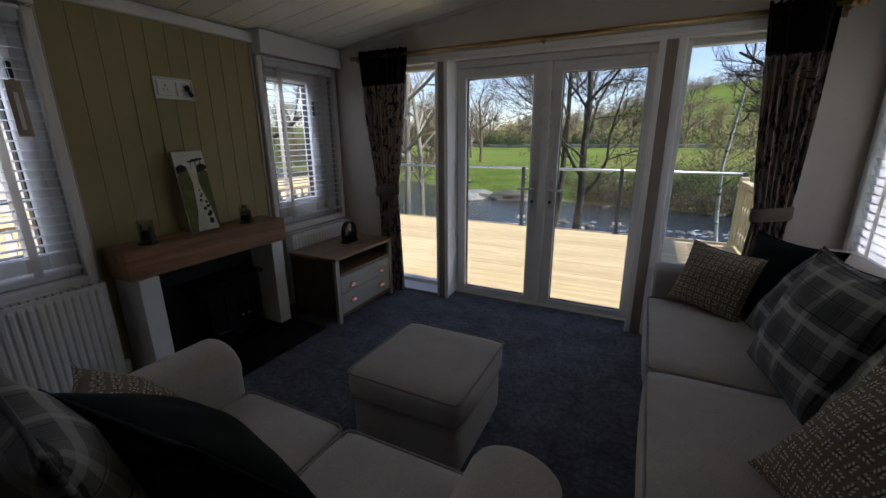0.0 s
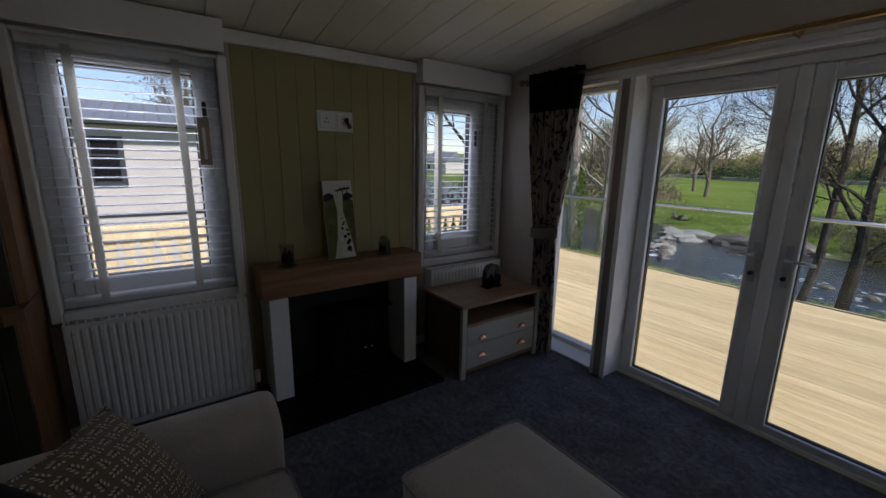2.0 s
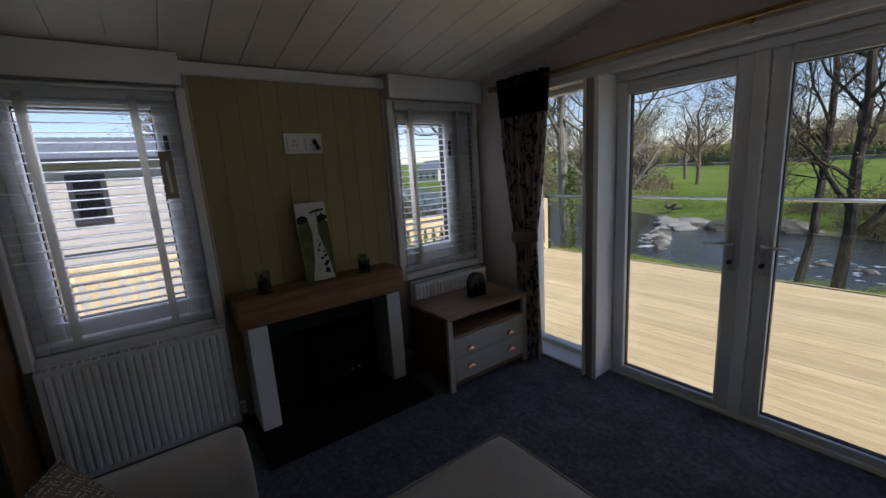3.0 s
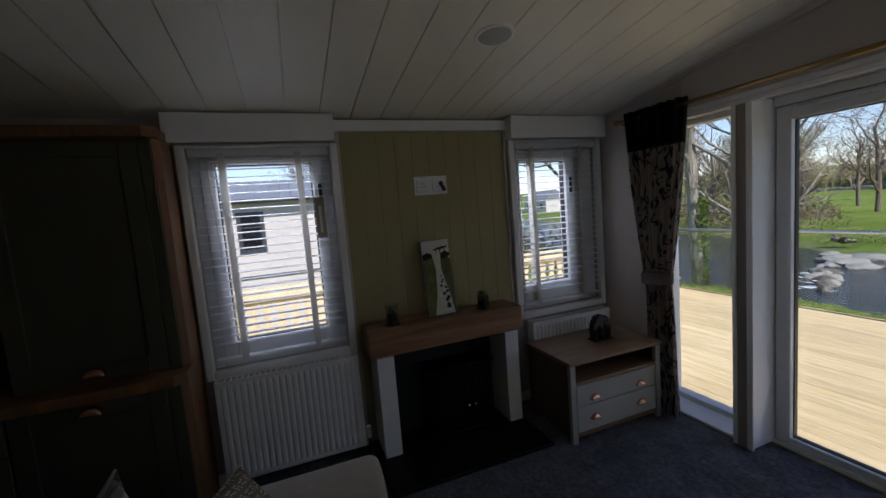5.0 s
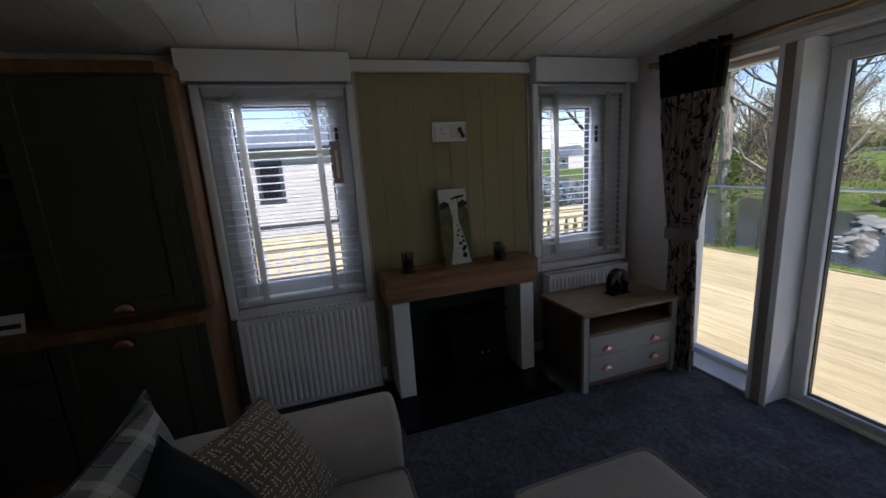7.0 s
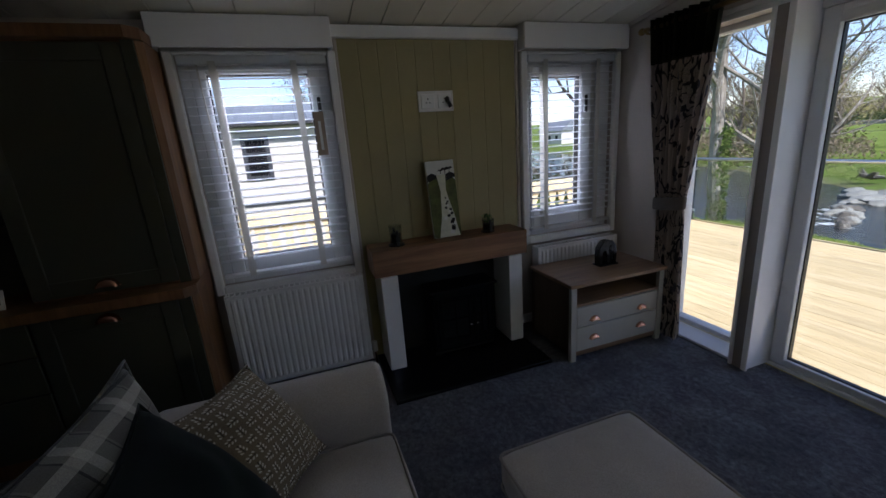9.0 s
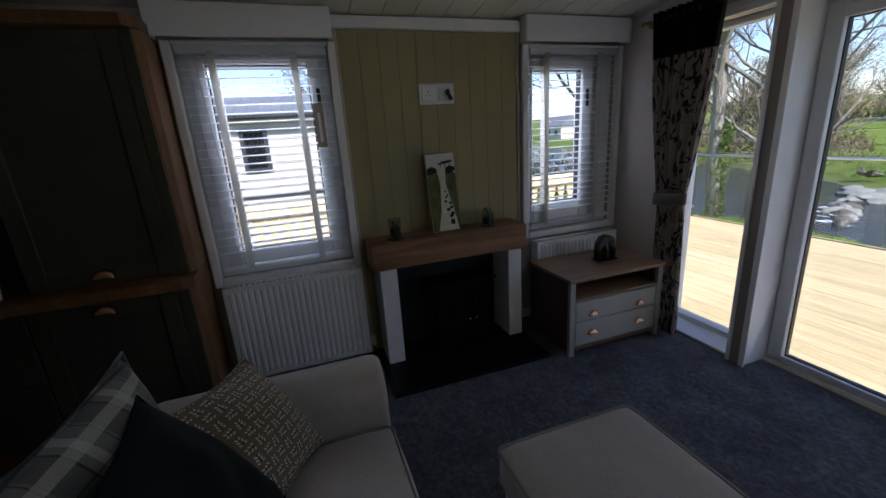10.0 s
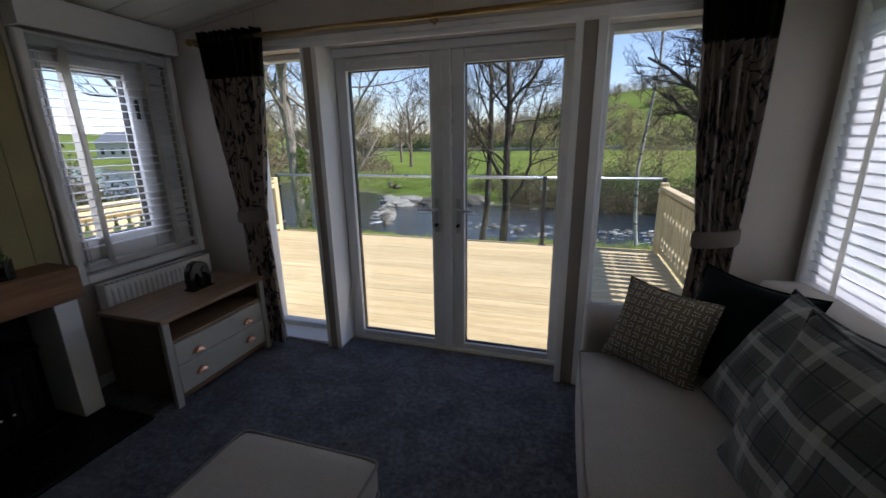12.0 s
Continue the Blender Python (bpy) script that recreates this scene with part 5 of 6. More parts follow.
b = bmesh.new()
xs = [-120 + 4 * k for k in range(61)]
lo = [b.verts.new((x, near_bank(x) - 0.6, RIV - 0.06)) for x in xs]
hi = [b.verts.new((x, far_bank(x) + 0.9, RIV - 0.06)) for x in xs]
for k in range(60):
    b.faces.new((lo[k], lo[k + 1], hi[k + 1], hi[k]))
setting("water", b, water_mat(), "dark blue shallow river with ripples")

# deck: boards are laid along the front, each its own piece
deck = tagged(new("deck"), "pale new pine deck round the lodge", "deck", kind="structure")


def board(name, me, parent, m):
    o = new(name, me)
    o.parent = parent
    o.matrix_basis = m
    return o


rnd = random.Random(3)
LEN = DXR - DXL
b = bmesh.new()
box(b, 0, LEN, 0, 0.1395, -0.028, 0.0, 0.002)
me_long = mesh_of("board", b, M_DECK)
y = N + 0.205
while y < DYE - 0.1:
    board("board", me_long, deck, Matrix.Translation((DXL, y, DZ + rnd.uniform(-0.001, 0.001))))
    y += 0.142
b = bmesh.new()
box(b, 0, W - WT - 0.02 - DXL, 0, 0.1395, -0.028, 0.0, 0.002)
me_short = mesh_of("board", b, M_DECK)
y = N + 0.205 - 0.142
while y > -4:
    board("board", me_short, deck, Matrix.Translation((DXL, y, DZ + rnd.uniform(-0.001, 0.001))))
    y -= 0.142
b = bmesh.new()
for x in (DXL + 0.05, -3.1, -1.6, -0.1, DXR - 0.1):
    box(b, x, x + 0.05, N + 0.2, DYE - 0.05, DZ - 0.2, DZ - 0.029)
for y in (-3, -1, 1, 3, 5):
    box(b, DXL + 0.1, DXL + 0.19, y, y + 0.09, -1.3, DZ - 0.03)
for x in (-4.4, -3, -1.5, 0, 1.1):
    box(b, x, x + 0.09, DYE - 0.2, DYE - 0.11, -1.3, DZ - 0.03)
part("joists", b, M_TIMBER, deck)
part("fascia", B(DXL - 0.02, DXR + 0.02, DYE - 0.03, DYE - 0.005, DZ - 0.2, DZ + 0.0, bev=0.003), M_DECK, deck)

# glass balustrade along the deck's front
gb = thing("glass_balustrade", MID, DYE, DZ, "glass balustrade with graphite posts and steel handrail", "balustrade")
POSTS = (-4.5, -3.07, -1.63, -0.19, 1.25)
for x in POSTS:
    po_ = part("post", B(x - 0.025, x + 0.025, DYE - 0.09, DYE - 0.04, DZ, 0.915, bev=0.004), M_POST, gb)
    part("base_plate", B(x - 0.05, x + 0.05, DYE - 0.115, DYE - 0.031, DZ + 0.0005, DZ + 0.009, bev=0.002), M_POST, po_)
part("handrail", tube(bmesh.new(), (-4.52, DYE - 0.065, 0.895), (1.27, DYE - 0.065, 0.895), 0.021, sides=14), M_RAILSTEEL, gb, "brushed steel handrail", True)
M_BGLASS = glass_mat("balustrade_glass", (0.9, 0.95, 0.94))
for a, c in zip(POSTS, POSTS[1:]):
    g = part("glass_panel", B(a + 0.04, c - 0.04, DYE - 0.07, DYE - 0.06, DZ + 0.06, 0.86), M_BGLASS, gb)
    g.visible_shadow = False
    for x in (a, c):
        for z in (0.12, 0.75):
            s = 1 if x == a else -1
            part("clamp", B(x + s * 0.0255, x + s * 0.06, DYE - 0.083, DYE - 0.047, z - 0.02, z + 0.02, bev=0.004), M_RAILSTEEL, gb)


# timber balustrades of cut-out boards down both sides
def cut_board_mesh(wd, ht):
    """A flat baluster board, its edges waisted so that pairs leave cut-out shapes between them."""
    b = bmesh.new()
    half = []
    for k in range(25):
        z = ht * k / 24
        f = z / ht
        dent = 0.0
        for c, s in ((0.28, 0.09), (0.72, 0.09)):
            dent = max(dent, 1 - ((f - c) / s) ** 2)
        slit = 0.45 if 0.12 < f < 0.88 else 0.0
        half.append((wd / 2 - 0.042 * max(0.0, max(dent, slit)), z))
    fr = [[b.verts.new((dx, s * w, z)) for w, z in half] for dx in (-0.01, 0.01) for s in (-1, 1)]
    for i in range(24):
        b.faces.new((fr[0][i], fr[1][i], fr[1][i + 1], fr[0][i + 1]))
        b.faces.new((fr[2][i], fr[3][i], fr[3][i + 1], fr[2][i + 1]))
        b.faces.new((fr[0][i], fr[0][i + 1], fr[2][i + 1], fr[2][i]))
        b.faces.new((fr[1][i], fr[1][i + 1], fr[3][i + 1], fr[3][i]))
    b.faces.new([fr[0][0], fr[1][0], fr[3][0], fr[2][0]])
    b.faces.new([fr[0][-1], fr[1][-1], fr[3][-1], fr[2][-1]])
    return mesh_of("baluster", b, M_TIMBER)


ME_BAL = cut_board_mesh(0.134, 0.70)


def timber_balustrade(x, y0, y1):
    t = thing("timber_balustrade", x, (y0 + y1) / 2, DZ, "pale pine balustrade of decorative cut-out boards", "balustrade", "timber balustrades")
    yy = y0 + 0.1
    while yy < y1 - 0.05:
        o = hold(new("baluster", ME_BAL), t)
        o.matrix_basis = Matrix.Translation((x, yy, DZ + 0.06))
        yy += 0.139
    part("top_rail", B(x - 0.05, x + 0.05, y0, y1, 0.78, 0.82, bev=0.006), M_TIMBER, t)
    part("rail", B(x + 0.011, x + 0.05, y0, y1, 0.69, 0.765, bev=0.004), M_TIMBER, t)
    part("rail", B(x + 0.011, x + 0.05, y0, y1, DZ + 0.045, DZ + 0.12, bev=0.004), M_TIMBER, t)
    part("post", B(x - 0.045, x + 0.045, y1 + 0.005, y1 + 0.095, DZ, 0.86, bev=0.006), M_TIMBER, t)
    return t


timber_balustrade(DXR - 0.03, N + 0.2, DYE - 0.2)
timber_balustrade(DXL + 0.06, -3.5, DYE - 0.2)

# ---- neighbouring lodge ----
nb = thing("neighbouring_lodge", -10.5, -2, -1.0, "cream clad lodge with grey roof across the lane", "house")
NX = -8.0
b = bmesh.new()
z = -0.6
while z < 1.93:
    box(b, NX - 0.03, NX, -9.0, 2.9, z, min(z + 0.135, 1.93), 0.004)
    z += 0.142
part("wall", b, M_SIDING, nb)
b = bmesh.new()
for yy in (-9.0, 2.78):
    box(b, NX - 5.0, NX - 0.031, yy, yy + 0.12, -0.6, 1.93)
box(b, NX - 5.0, NX - 4.9, -8.87, 2.77, -0.6, 1.93)
box(b, NX - 0.3, NX - 0.031, -8.87, 2.77, -1.0, -0.61)
part("wall", b, M_SIDING, nb)
b = bmesh.new()
for k in range(62):
    y = -9.3 + 0.2 * k
    for xa, za, xb, zb in ((NX + 0.25, 1.93, NX - 2.5, 2.5), (NX - 5.25, 1.93, NX - 2.5, 2.5)):
        vs = [b.verts.new(c) for c in ((xa, y, za), (xa, y + 0.2, za), (xb, y + 0.2, zb), (xb, y, zb), (xa, y + 0.02, za + 0.022), (xa, y + 0.17, za + 0.022), (xb, y + 0.17, zb + 0.022), (xb, y + 0.02, zb + 0.022))]
        for q in ((0, 1, 2, 3), (4, 5, 6, 7), (0, 1, 5, 4), (3, 2, 6, 7), (0, 3, 7, 4), (1, 2, 6, 5)):
            b.faces.new([vs[i] for i in q])
part("roof", b, M_ROOF, nb)
part("soffit", B(NX + 0.0005, NX + 0.2, -9.2, 3.0, 1.895, 1.925, bev=0.004), M_WHITE, nb)
part("trim_band", B(NX + 0.0005, NX + 0.02, -9.0, 2.9, 0.5, 0.56, bev=0.004), M_POST, nb, "dark trim line")
part("gutter", B(NX + 0.2005, NX + 0.29, -9.3, 3.1, 1.88, 1.95, bev=0.02), M_DARK, nb)
for wy in (0.165, -3.4):
    w_ = part("window", B(NX - 0.02, NX + 0.012, wy - 0.16, wy + 0.16, 1.05, 1.66), M_BLACK, nb, "dark window pane")
    b = bmesh.new()
    for q in ((wy - 0.23, wy - 0.16, 0.98, 1.73), (wy + 0.16, wy + 0.23, 0.98, 1.73), (wy - 0.16, wy + 0.16, 0.98, 1.05), (wy - 0.16, wy + 0.16, 1.66, 1.73), (wy - 0.16, wy + 0.16, 1.43, 1.46)):
        box(b, NX + 0.0005, NX + 0.04, *q, 0.005)
    part("window_frame", b, M_POST, w_)


# ---- trees ----
def bark_mat(name, dark, light, bands=0.0):
    m, n, l, p = nodes_of(name)
    v = mapped(n, l, (6, 6, 1.6))
    a, f = noise_tex(n, l, v, 2.2, 5, 0.65, 0.4), noise_tex(n, l, v, 14, 3)
    c = ramp(n, l, a, [(0.35, dark), (0.65, light)])
    if bands:
        q = noise_tex(n, l, mapped(n, l, (1.2, 1.2, 9)), 1.5, 2)
        c = mix_col(n, l, ramp(n, l, q, [(0.6, (0, 0, 0)), (0.66, (bands,) * 3)]), c, (0.05, 0.045, 0.04))
    c = mix_col(n, l, 1.0, c, ramp(n, l, f, [(0.3, (0.7,) * 3), (0.7, (1, 1, 1))]), "MULTIPLY")
    l.new(c, p.inputs["Base Color"])
    p.inputs["Roughness"].default_value, p.inputs["Specular IOR Level"].default_value = 0.95, 0.1
    bump(n, l, p, a, 0.6, 0.02)
    return m


def leaf_mat(name, a, b_):
    m, n, l, p = nodes_of(name)
    g = n.new("ShaderNodeNewGeometry")
    c = ramp(n, l, g.outputs["Random Per Island"], [(0.0, a), (1.0, b_)])
    l.new(c, p.inputs["Base Color"])
    p.inputs["Roughness"].default_value, p.inputs["Specular IOR Level"].default_value = 0.8, 0.15
    return m


M_BARK = bark_mat("grey_brown_bark", (0.025, 0.021, 0.017), (0.11, 0.096, 0.08))
M_PALEBARK = bark_mat("pale_ash_bark", (0.2, 0.18, 0.14), (0.42, 0.39, 0.33))
M_BIRCH = bark_mat("birch_bark", (0.3, 0.28, 0.25), (0.6, 0.58, 0.54), 0.95)
M_TWIG = bark_mat("far_twig_brown", (0.13, 0.105, 0.08), (0.25, 0.21, 0.165))
M_BUD = leaf_mat("spring_bud_olive", (0.17, 0.16, 0.06), (0.3, 0.28, 0.11))
M_SHRUB = leaf_mat("shrub_green", (0.045, 0.065, 0.015), (0.14, 0.16, 0.045))
M_BRUSH = leaf_mat("dry_brush_brown", (0.07, 0.058, 0.036), (0.21, 0.175, 0.11))
# darker copy of the dry brush: the far bank's shade is in its browns
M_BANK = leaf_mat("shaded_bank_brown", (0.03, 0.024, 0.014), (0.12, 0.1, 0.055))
M_EVERGREEN = leaf_mat("evergreen_dark", (0.018, 0.035, 0.014), (0.05, 0.075, 0.03))
M_IVY = leaf_mat("ivy_green", (0.05, 0.1, 0.02), (0.16, 0.2, 0.05))


class Limbs:
    """Gathers tapered tubes and, apart from them, buds."""

    def __init__(self, seed):
        self.r = random.Random(seed)
        self.v, self.f, self.tips, self.kind = [], [], [], []

    def tube(self, pts, radii, sides, level=0):
        base = len(self.v)
        d = (pts[-1] - pts[0]).normalized()
        s = d.orthogonal().normalized()
        t = d.cross(s)
        for p, q in zip(pts, radii):
            for k in range(sides):
                a = 2 * math.pi * k / sides
                self.v.append(p + (s * math.cos(a) + t * math.sin(a)) * q)
        for i in range(len(pts) - 1):
            for k in range(sides):
                j = (k + 1) % sides
                self.f.append((base + i * sides + k, base + i * sides + j, base + (i + 1) * sides + j, base + (i + 1) * sides + k))
                self.kind.append(level)

    def grow(self, p, d, length, radius, level, spec):
        r = self.r
        n = 5 if level < 2 else (4 if level < 3 else 3)
        pts, radii, cur = [p.copy()], [radius], d.normalized()
        wob = spec["wob"] * (0.4 if level == 0 else 1.0)
        for k in range(n):
            cur = (cur + Vector((r.uniform(-1, 1), r.uniform(-1, 1), r.uniform(-0.7, 1) * 0.8)) * wob + Vector((0, 0, spec["up"] * (level > 0)))).normalized()
            pts.append(pts[-1] + cur * (length / n))
            radii.append(radius * (1 - (0.62 if level else 0.5) * (k + 1) / n))
        self.tube(pts, radii, (9, 7, 5, 4, 3, 3)[min(level, 5)], level)
        if level >= spec["depth"]:
            self.tips.append(pts[-1])
            return
        count = spec["kids"][min(level, len(spec["kids"]) - 1)]
        for k in range(count):
            u = spec["low"] + (1 - spec["low"]) * (k + r.random()) / count if level == 0 else 0.2 + 0.8 * (k + r.random()) / count
            i = min(n - 1, int(u * n))
            w = u * n - i
            q = pts[i].lerp(pts[i + 1], w)
            rr = radii[i] * (1 - w) + radii[i + 1] * w
            ax = (pts[i + 1] - pts[i]).normalized()
            side = ax.orthogonal().normalized()
            side.rotate(Matrix.Rotation(r.uniform(0, 6.283), 3, ax))
            ang = radians(r.uniform(*spec["angle"]))
            nd = ax * math.cos(ang) + side * math.sin(ang)
            self.grow(q, nd, length * r.uniform(*spec["short"]) * (1.1 - 0.45 * u), max(spec.get("least", 0.004), rr * r.uniform(*spec.get("thin", (0.5, 0.72)))), level + 1, spec)

    def mesh(self, name, material, twig=None):
        me = bpy.data.meshes.new(name)
        me.from_pydata(self.v, [], self.f)
        me.materials.append(material)
        if twig:
            me.materials.append(twig)
            me.polygons.foreach_set("material_index", [int(k >= 1) for k in self.kind])
        return me


def leaf_cloud(name, points, per, spread, size, material, seed):
    r = random.Random(seed)
    v, f = [], []
    for p in points:
        for k in range(per):
            c = p + Vector((r.gauss(0, 1), r.gauss(0, 1), r.gauss(0, 1))) * spread
            a = Vector((r.uniform(-1, 1), r.uniform(-1, 1), r.uniform(-1, 1))).normalized() * size * r.uniform(0.6, 1.4)
            s = a.orthogonal().normalized() * size * 0.45
            i = len(v)
            v += [c - a, c + s, c + a, c - s]
            f.append((i, i + 1, i + 2, i + 3))
    me = bpy.data.meshes.new(name)
    me.from_pydata(v, [], f)
    me.materials.append(material)
    return me


OAKISH = dict(wob=0.36, up=0.04, depth=4, kids=(9, 9, 9, 7), low=0.38, angle=(22, 58), short=(0.42, 0.62), thin=(0.36, 0.6))
ASHY = dict(wob=0.2, up=0.1, depth=4, kids=(9, 6, 5, 5), low=0.3, angle=(25, 60), short=(0.45, 0.65))
FINE = dict(least=0.006, wob=0.22, up=0.08, depth=4, kids=(14, 6, 5, 3), low=0.15, angle=(30, 70), short=(0.34, 0.55))
BIRCHY = dict(wob=0.36, up=0.02, depth=3, kids=(17, 6, 5), low=0.25, angle=(45, 85), short=(0.2, 0.34), thin=(0.2, 0.34))
FAR = dict(wob=0.25, up=0.06, depth=4, kids=(9, 5, 4, 3), low=0.25, angle=(30, 70), short=(0.45, 0.7))


def tree(label, x, y, z, lean, length, radius, spec, material, seed, buds=None, bud_size=0.02, per=2):
    t = thing("tree", x, y, z, label, "tree", "bare trees by the river")
    g = Limbs(seed)
    g.grow(Vector((x, y, z - 0.2)), Vector(lean), length, radius, 0, spec)
    o = hold(new("trunk", g.mesh("trunk", material, M_BARK if material is M_BIRCH else None)), t)
    if buds:
        o = hold(new("crown", leaf_cloud("crown", g.tips, per, 0.12, bud_size, buds, seed)), t)
        tagged(o, "olive spring buds")
    return t


tree("bare riverside tree with dark spreading limbs", -1.2, 9.0, -1.5, (0.09, 0.05, 1), 4.7, 0.095, OAKISH, M_BARK, 11, M_BUD, 0.012)
tree("bare riverside tree with forked dark trunk", -2.36, 12.6, ground_z(-2.36, 12.6), (0.02, 0.03, 1), 6.2, 0.1, OAKISH, M_BARK, 23, M_BUD, 0.012)
tree("bare tree with long arching boughs beside deck", 4.3, 11.0, -1.6, (-0.12, 0.0, 1), 5.6, 0.2, OAKISH, M_BARK, 31)
tree("white-barked birch at river edge", 2.15, 13.3, -1.85, (-0.02, 0, 1), 6.6, 0.055, BIRCHY, M_BIRCH, 8)
tree("tall pale ash tree with ivied foot", -8.3, 12.2, -1.35, (-0.05, 0, 1), 9.0, 0.18, ASHY, M_PALEBARK, 41)
tree("slim pale tree beside ash", -7.6, 12.6, -1.4, (0.08, 0, 1), 8.0, 0.12, ASHY, M_PALEBARK, 43)
tree("slim fine-twigged tree in bud at river edge", -7.75, 14.0, -1.8, (0.02, 0, 1), 7.6, 0.1, FINE, M_PALEBARK, 47, M_BUD, 0.022, 3)
tree("slim fine-twigged tree in bud at river edge", -11.5, 13.4, -1.6, (-0.1, 0, 1), 7.5, 0.12, FINE, M_PALEBARK, 53, M_BUD, 0.022, 3)
tree("bare tree on bank beyond deck", -14.0, 12.0, -1.5, (0.05, 0, 1), 8.5, 0.2, ASHY, M_BARK, 59)
rnd = random.Random(4)
pts = [Vector((-8.3 + 0.17 * math.cos(a), 12.2 + 0.17 * math.sin(a), -1.35 + rnd.random() ** 1.3 * 2.6)) for a in (rnd.uniform(0, 6.28) for k in range(420))]
iv = tagged(new("ivy", leaf_cloud("ivy", pts, 4, 0.05, 0.05, M_IVY, 2)), "green ivy climbing ash trunk", "ivy", kind="stuff")

# far trees: a few shapes, set out again and again
FAR_KINDS = []
for k, (spec, mat_, buds) in enumerate(((FAR, M_TWIG, None), (FINE, M_TWIG, M_BUD), (FAR, M_TWIG, M_BRUSH))):
    g = Limbs(100 + k)
    g.grow(Vector((0, 0, -0.3)), Vector((0.03, 0, 1)), 7.0, 0.2, 0, spec)
    t = thing("tree", 0, 0, -60 - k, "distant bare tree beyond the meadow", "tree", "trees beyond the meadow")
    t.matrix_basis = Matrix.Identity(4)
    o = new("trunk", g.mesh("trunk", mat_))
    o.parent = t
    if buds:
        o = new("crown", leaf_cloud("crown", g.tips, 4, 0.3, 0.07, buds, k))
        o.parent = t
    FAR_KINDS.append(t)
rnd = random.Random(77)
SPOTS = []
for k in range(30):                                   # field edge behind the meadow
    x = -95 + 125 * (k + rnd.random()) / 30
    SPOTS.append((x, far_bank(x) + rnd.uniform(72, 92), rnd.uniform(0.7, 1.25)))
for k in range(34):                                   # hill tops and hedgerows
    x = -120 + 260 * (k + rnd.random()) / 34
    SPOTS.append((x, 250 + rnd.uniform(-40, 90), rnd.uniform(1.0, 1.8)))
for k in range(20):                                   # wooded far bank to the west
    x = -46 + 30 * (k + rnd.random()) / 20
    SPOTS.append((x, far_bank(x) + rnd.uniform(2, 22), rnd.uniform(0.7, 1.1)))
for k in range(9):                                    # far bank to the east
    x = -1 + 24 * (k + rnd.random()) / 9
    SPOTS.append((x, far_bank(x) + rnd.uniform(3, 16), rnd.uniform(0.3, 0.5)))
for k in range(12):                                   # up the lane to the west
    SPOTS.append((rnd.uniform(-60, -26), rnd.uniform(2, 16), rnd.uniform(0.7, 1.2)))
for k, (x, y, s) in enumerate(SPOTS):
    src = FAR_KINDS[k % 3]
    m = Matrix.Translation((x, y, ground_z(x, y) - 0.1)) @ Matrix.Rotation(rnd.uniform(0, 6.28), 4, "Z") @ Matrix.Diagonal((s, s, s, 1))
    if k < 3:
        src.matrix_basis = m
    else:
        o = copy_thing(src, Matrix.Identity(4))
        o.matrix_basis = m


def thicket(name, label, spots, material, size, per, seed, category="bushes"):
    """One mass of leafy clumps: spots are (x, y, radius, height)."""
    r = random.Random(seed)
    pts = []
    for x, y, rad, h in spots:
        z = ground_z(x, y)
        for k in range(per):
            a, q, u = r.uniform(0, 6.283), math.sqrt(r.random()) * rad, r.random()
            top = h * (1 - 0.75 * (q / rad) ** 2) * r.uniform(0.7, 1.1)
            pts.append(Vector((x + q * math.cos(a), y + q * math.sin(a), z + u ** 0.6 * top)))
    o = new(name, leaf_cloud(name, pts, 6, size * 2.2, size, material, seed))
    return tagged(o, label, category, kind="stuff")


r = random.Random(9)
band = lambda n, x0, x1, d0, d1, rr, hh: [(x, far_bank(x) + r.uniform(d0, d1), r.uniform(*rr), r.uniform(*hh)) for x in (x0 + (x1 - x0) * (k + r.random()) / n for k in range(n))]
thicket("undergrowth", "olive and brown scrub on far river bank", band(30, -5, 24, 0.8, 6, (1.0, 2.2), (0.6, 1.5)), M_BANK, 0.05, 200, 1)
thicket("undergrowth", "green scrub on far river bank", band(20, -4, 24, 1.0, 7, (1.0, 2.0), (0.5, 1.2)), M_SHRUB, 0.05, 140, 2)
thicket("undergrowth", "dark evergreen bushes on far river bank", band(13, 0.5, 12, 0.2, 3, (0.9, 1.5), (1.2, 2.6)), M_EVERGREEN, 0.055, 220, 3)
thicket("undergrowth", "tangled brush at far water edge, darkened for bank shade", band(38, -3, 15, -0.5, 1.4, (0.7, 1.3), (0.7, 1.5)), M_BANK, 0.05, 220, 16)
thicket("undergrowth", "olive budding thicket on far river bank", band(26, -2.5, 16, 3, 12, (1.2, 2.4), (2.2, 5.0)), M_BUD, 0.05, 170, 15)
thicket("undergrowth", "brown scrub under riverside woods", band(26, -52, -16, 0.6, 10, (1.4, 2.8), (1.0, 3.0)), M_BRUSH, 0.1, 120, 4)
thicket("undergrowth", "green scrub under riverside woods", band(14, -52, -17, 0.6, 9, (1.2, 2.2), (0.8, 2.2)), M_SHRUB, 0.1, 100, 5)
thicket("hedge", "dark hedge beyond the meadow", band(46, -100, 30, 76, 84, (2.4, 4.0), (2.6, 5.0)), M_EVERGREEN, 0.22, 110, 6, "hedge")
thicket("hedge", "brown hedge beyond the meadow", band(46, -110, 45, 84, 95, (2.6, 4.5), (4, 8.5)), M_BUD, 0.25, 130, 7, "hedge")
hills = []
for k in range(150):
    row = k % 5
    x = -120 + 290 * ((k // 5) + r.random()) / 30
    y = (175, 215, 262, 330, 345)[row] + 0.06 * x + r.uniform(-4, 4) + (r.uniform(-10, 30) if row > 2 else 0)
    hills.append((x, y, r.uniform(4, 7) if row < 3 else r.uniform(7, 13), r.uniform(3, 6) if row < 3 else r.uniform(7, 12)))
thicket("hedge", "hedgerows and bare woods on the hill", hills, M_BRUSH, 0.5, 60, 8, "hedge")
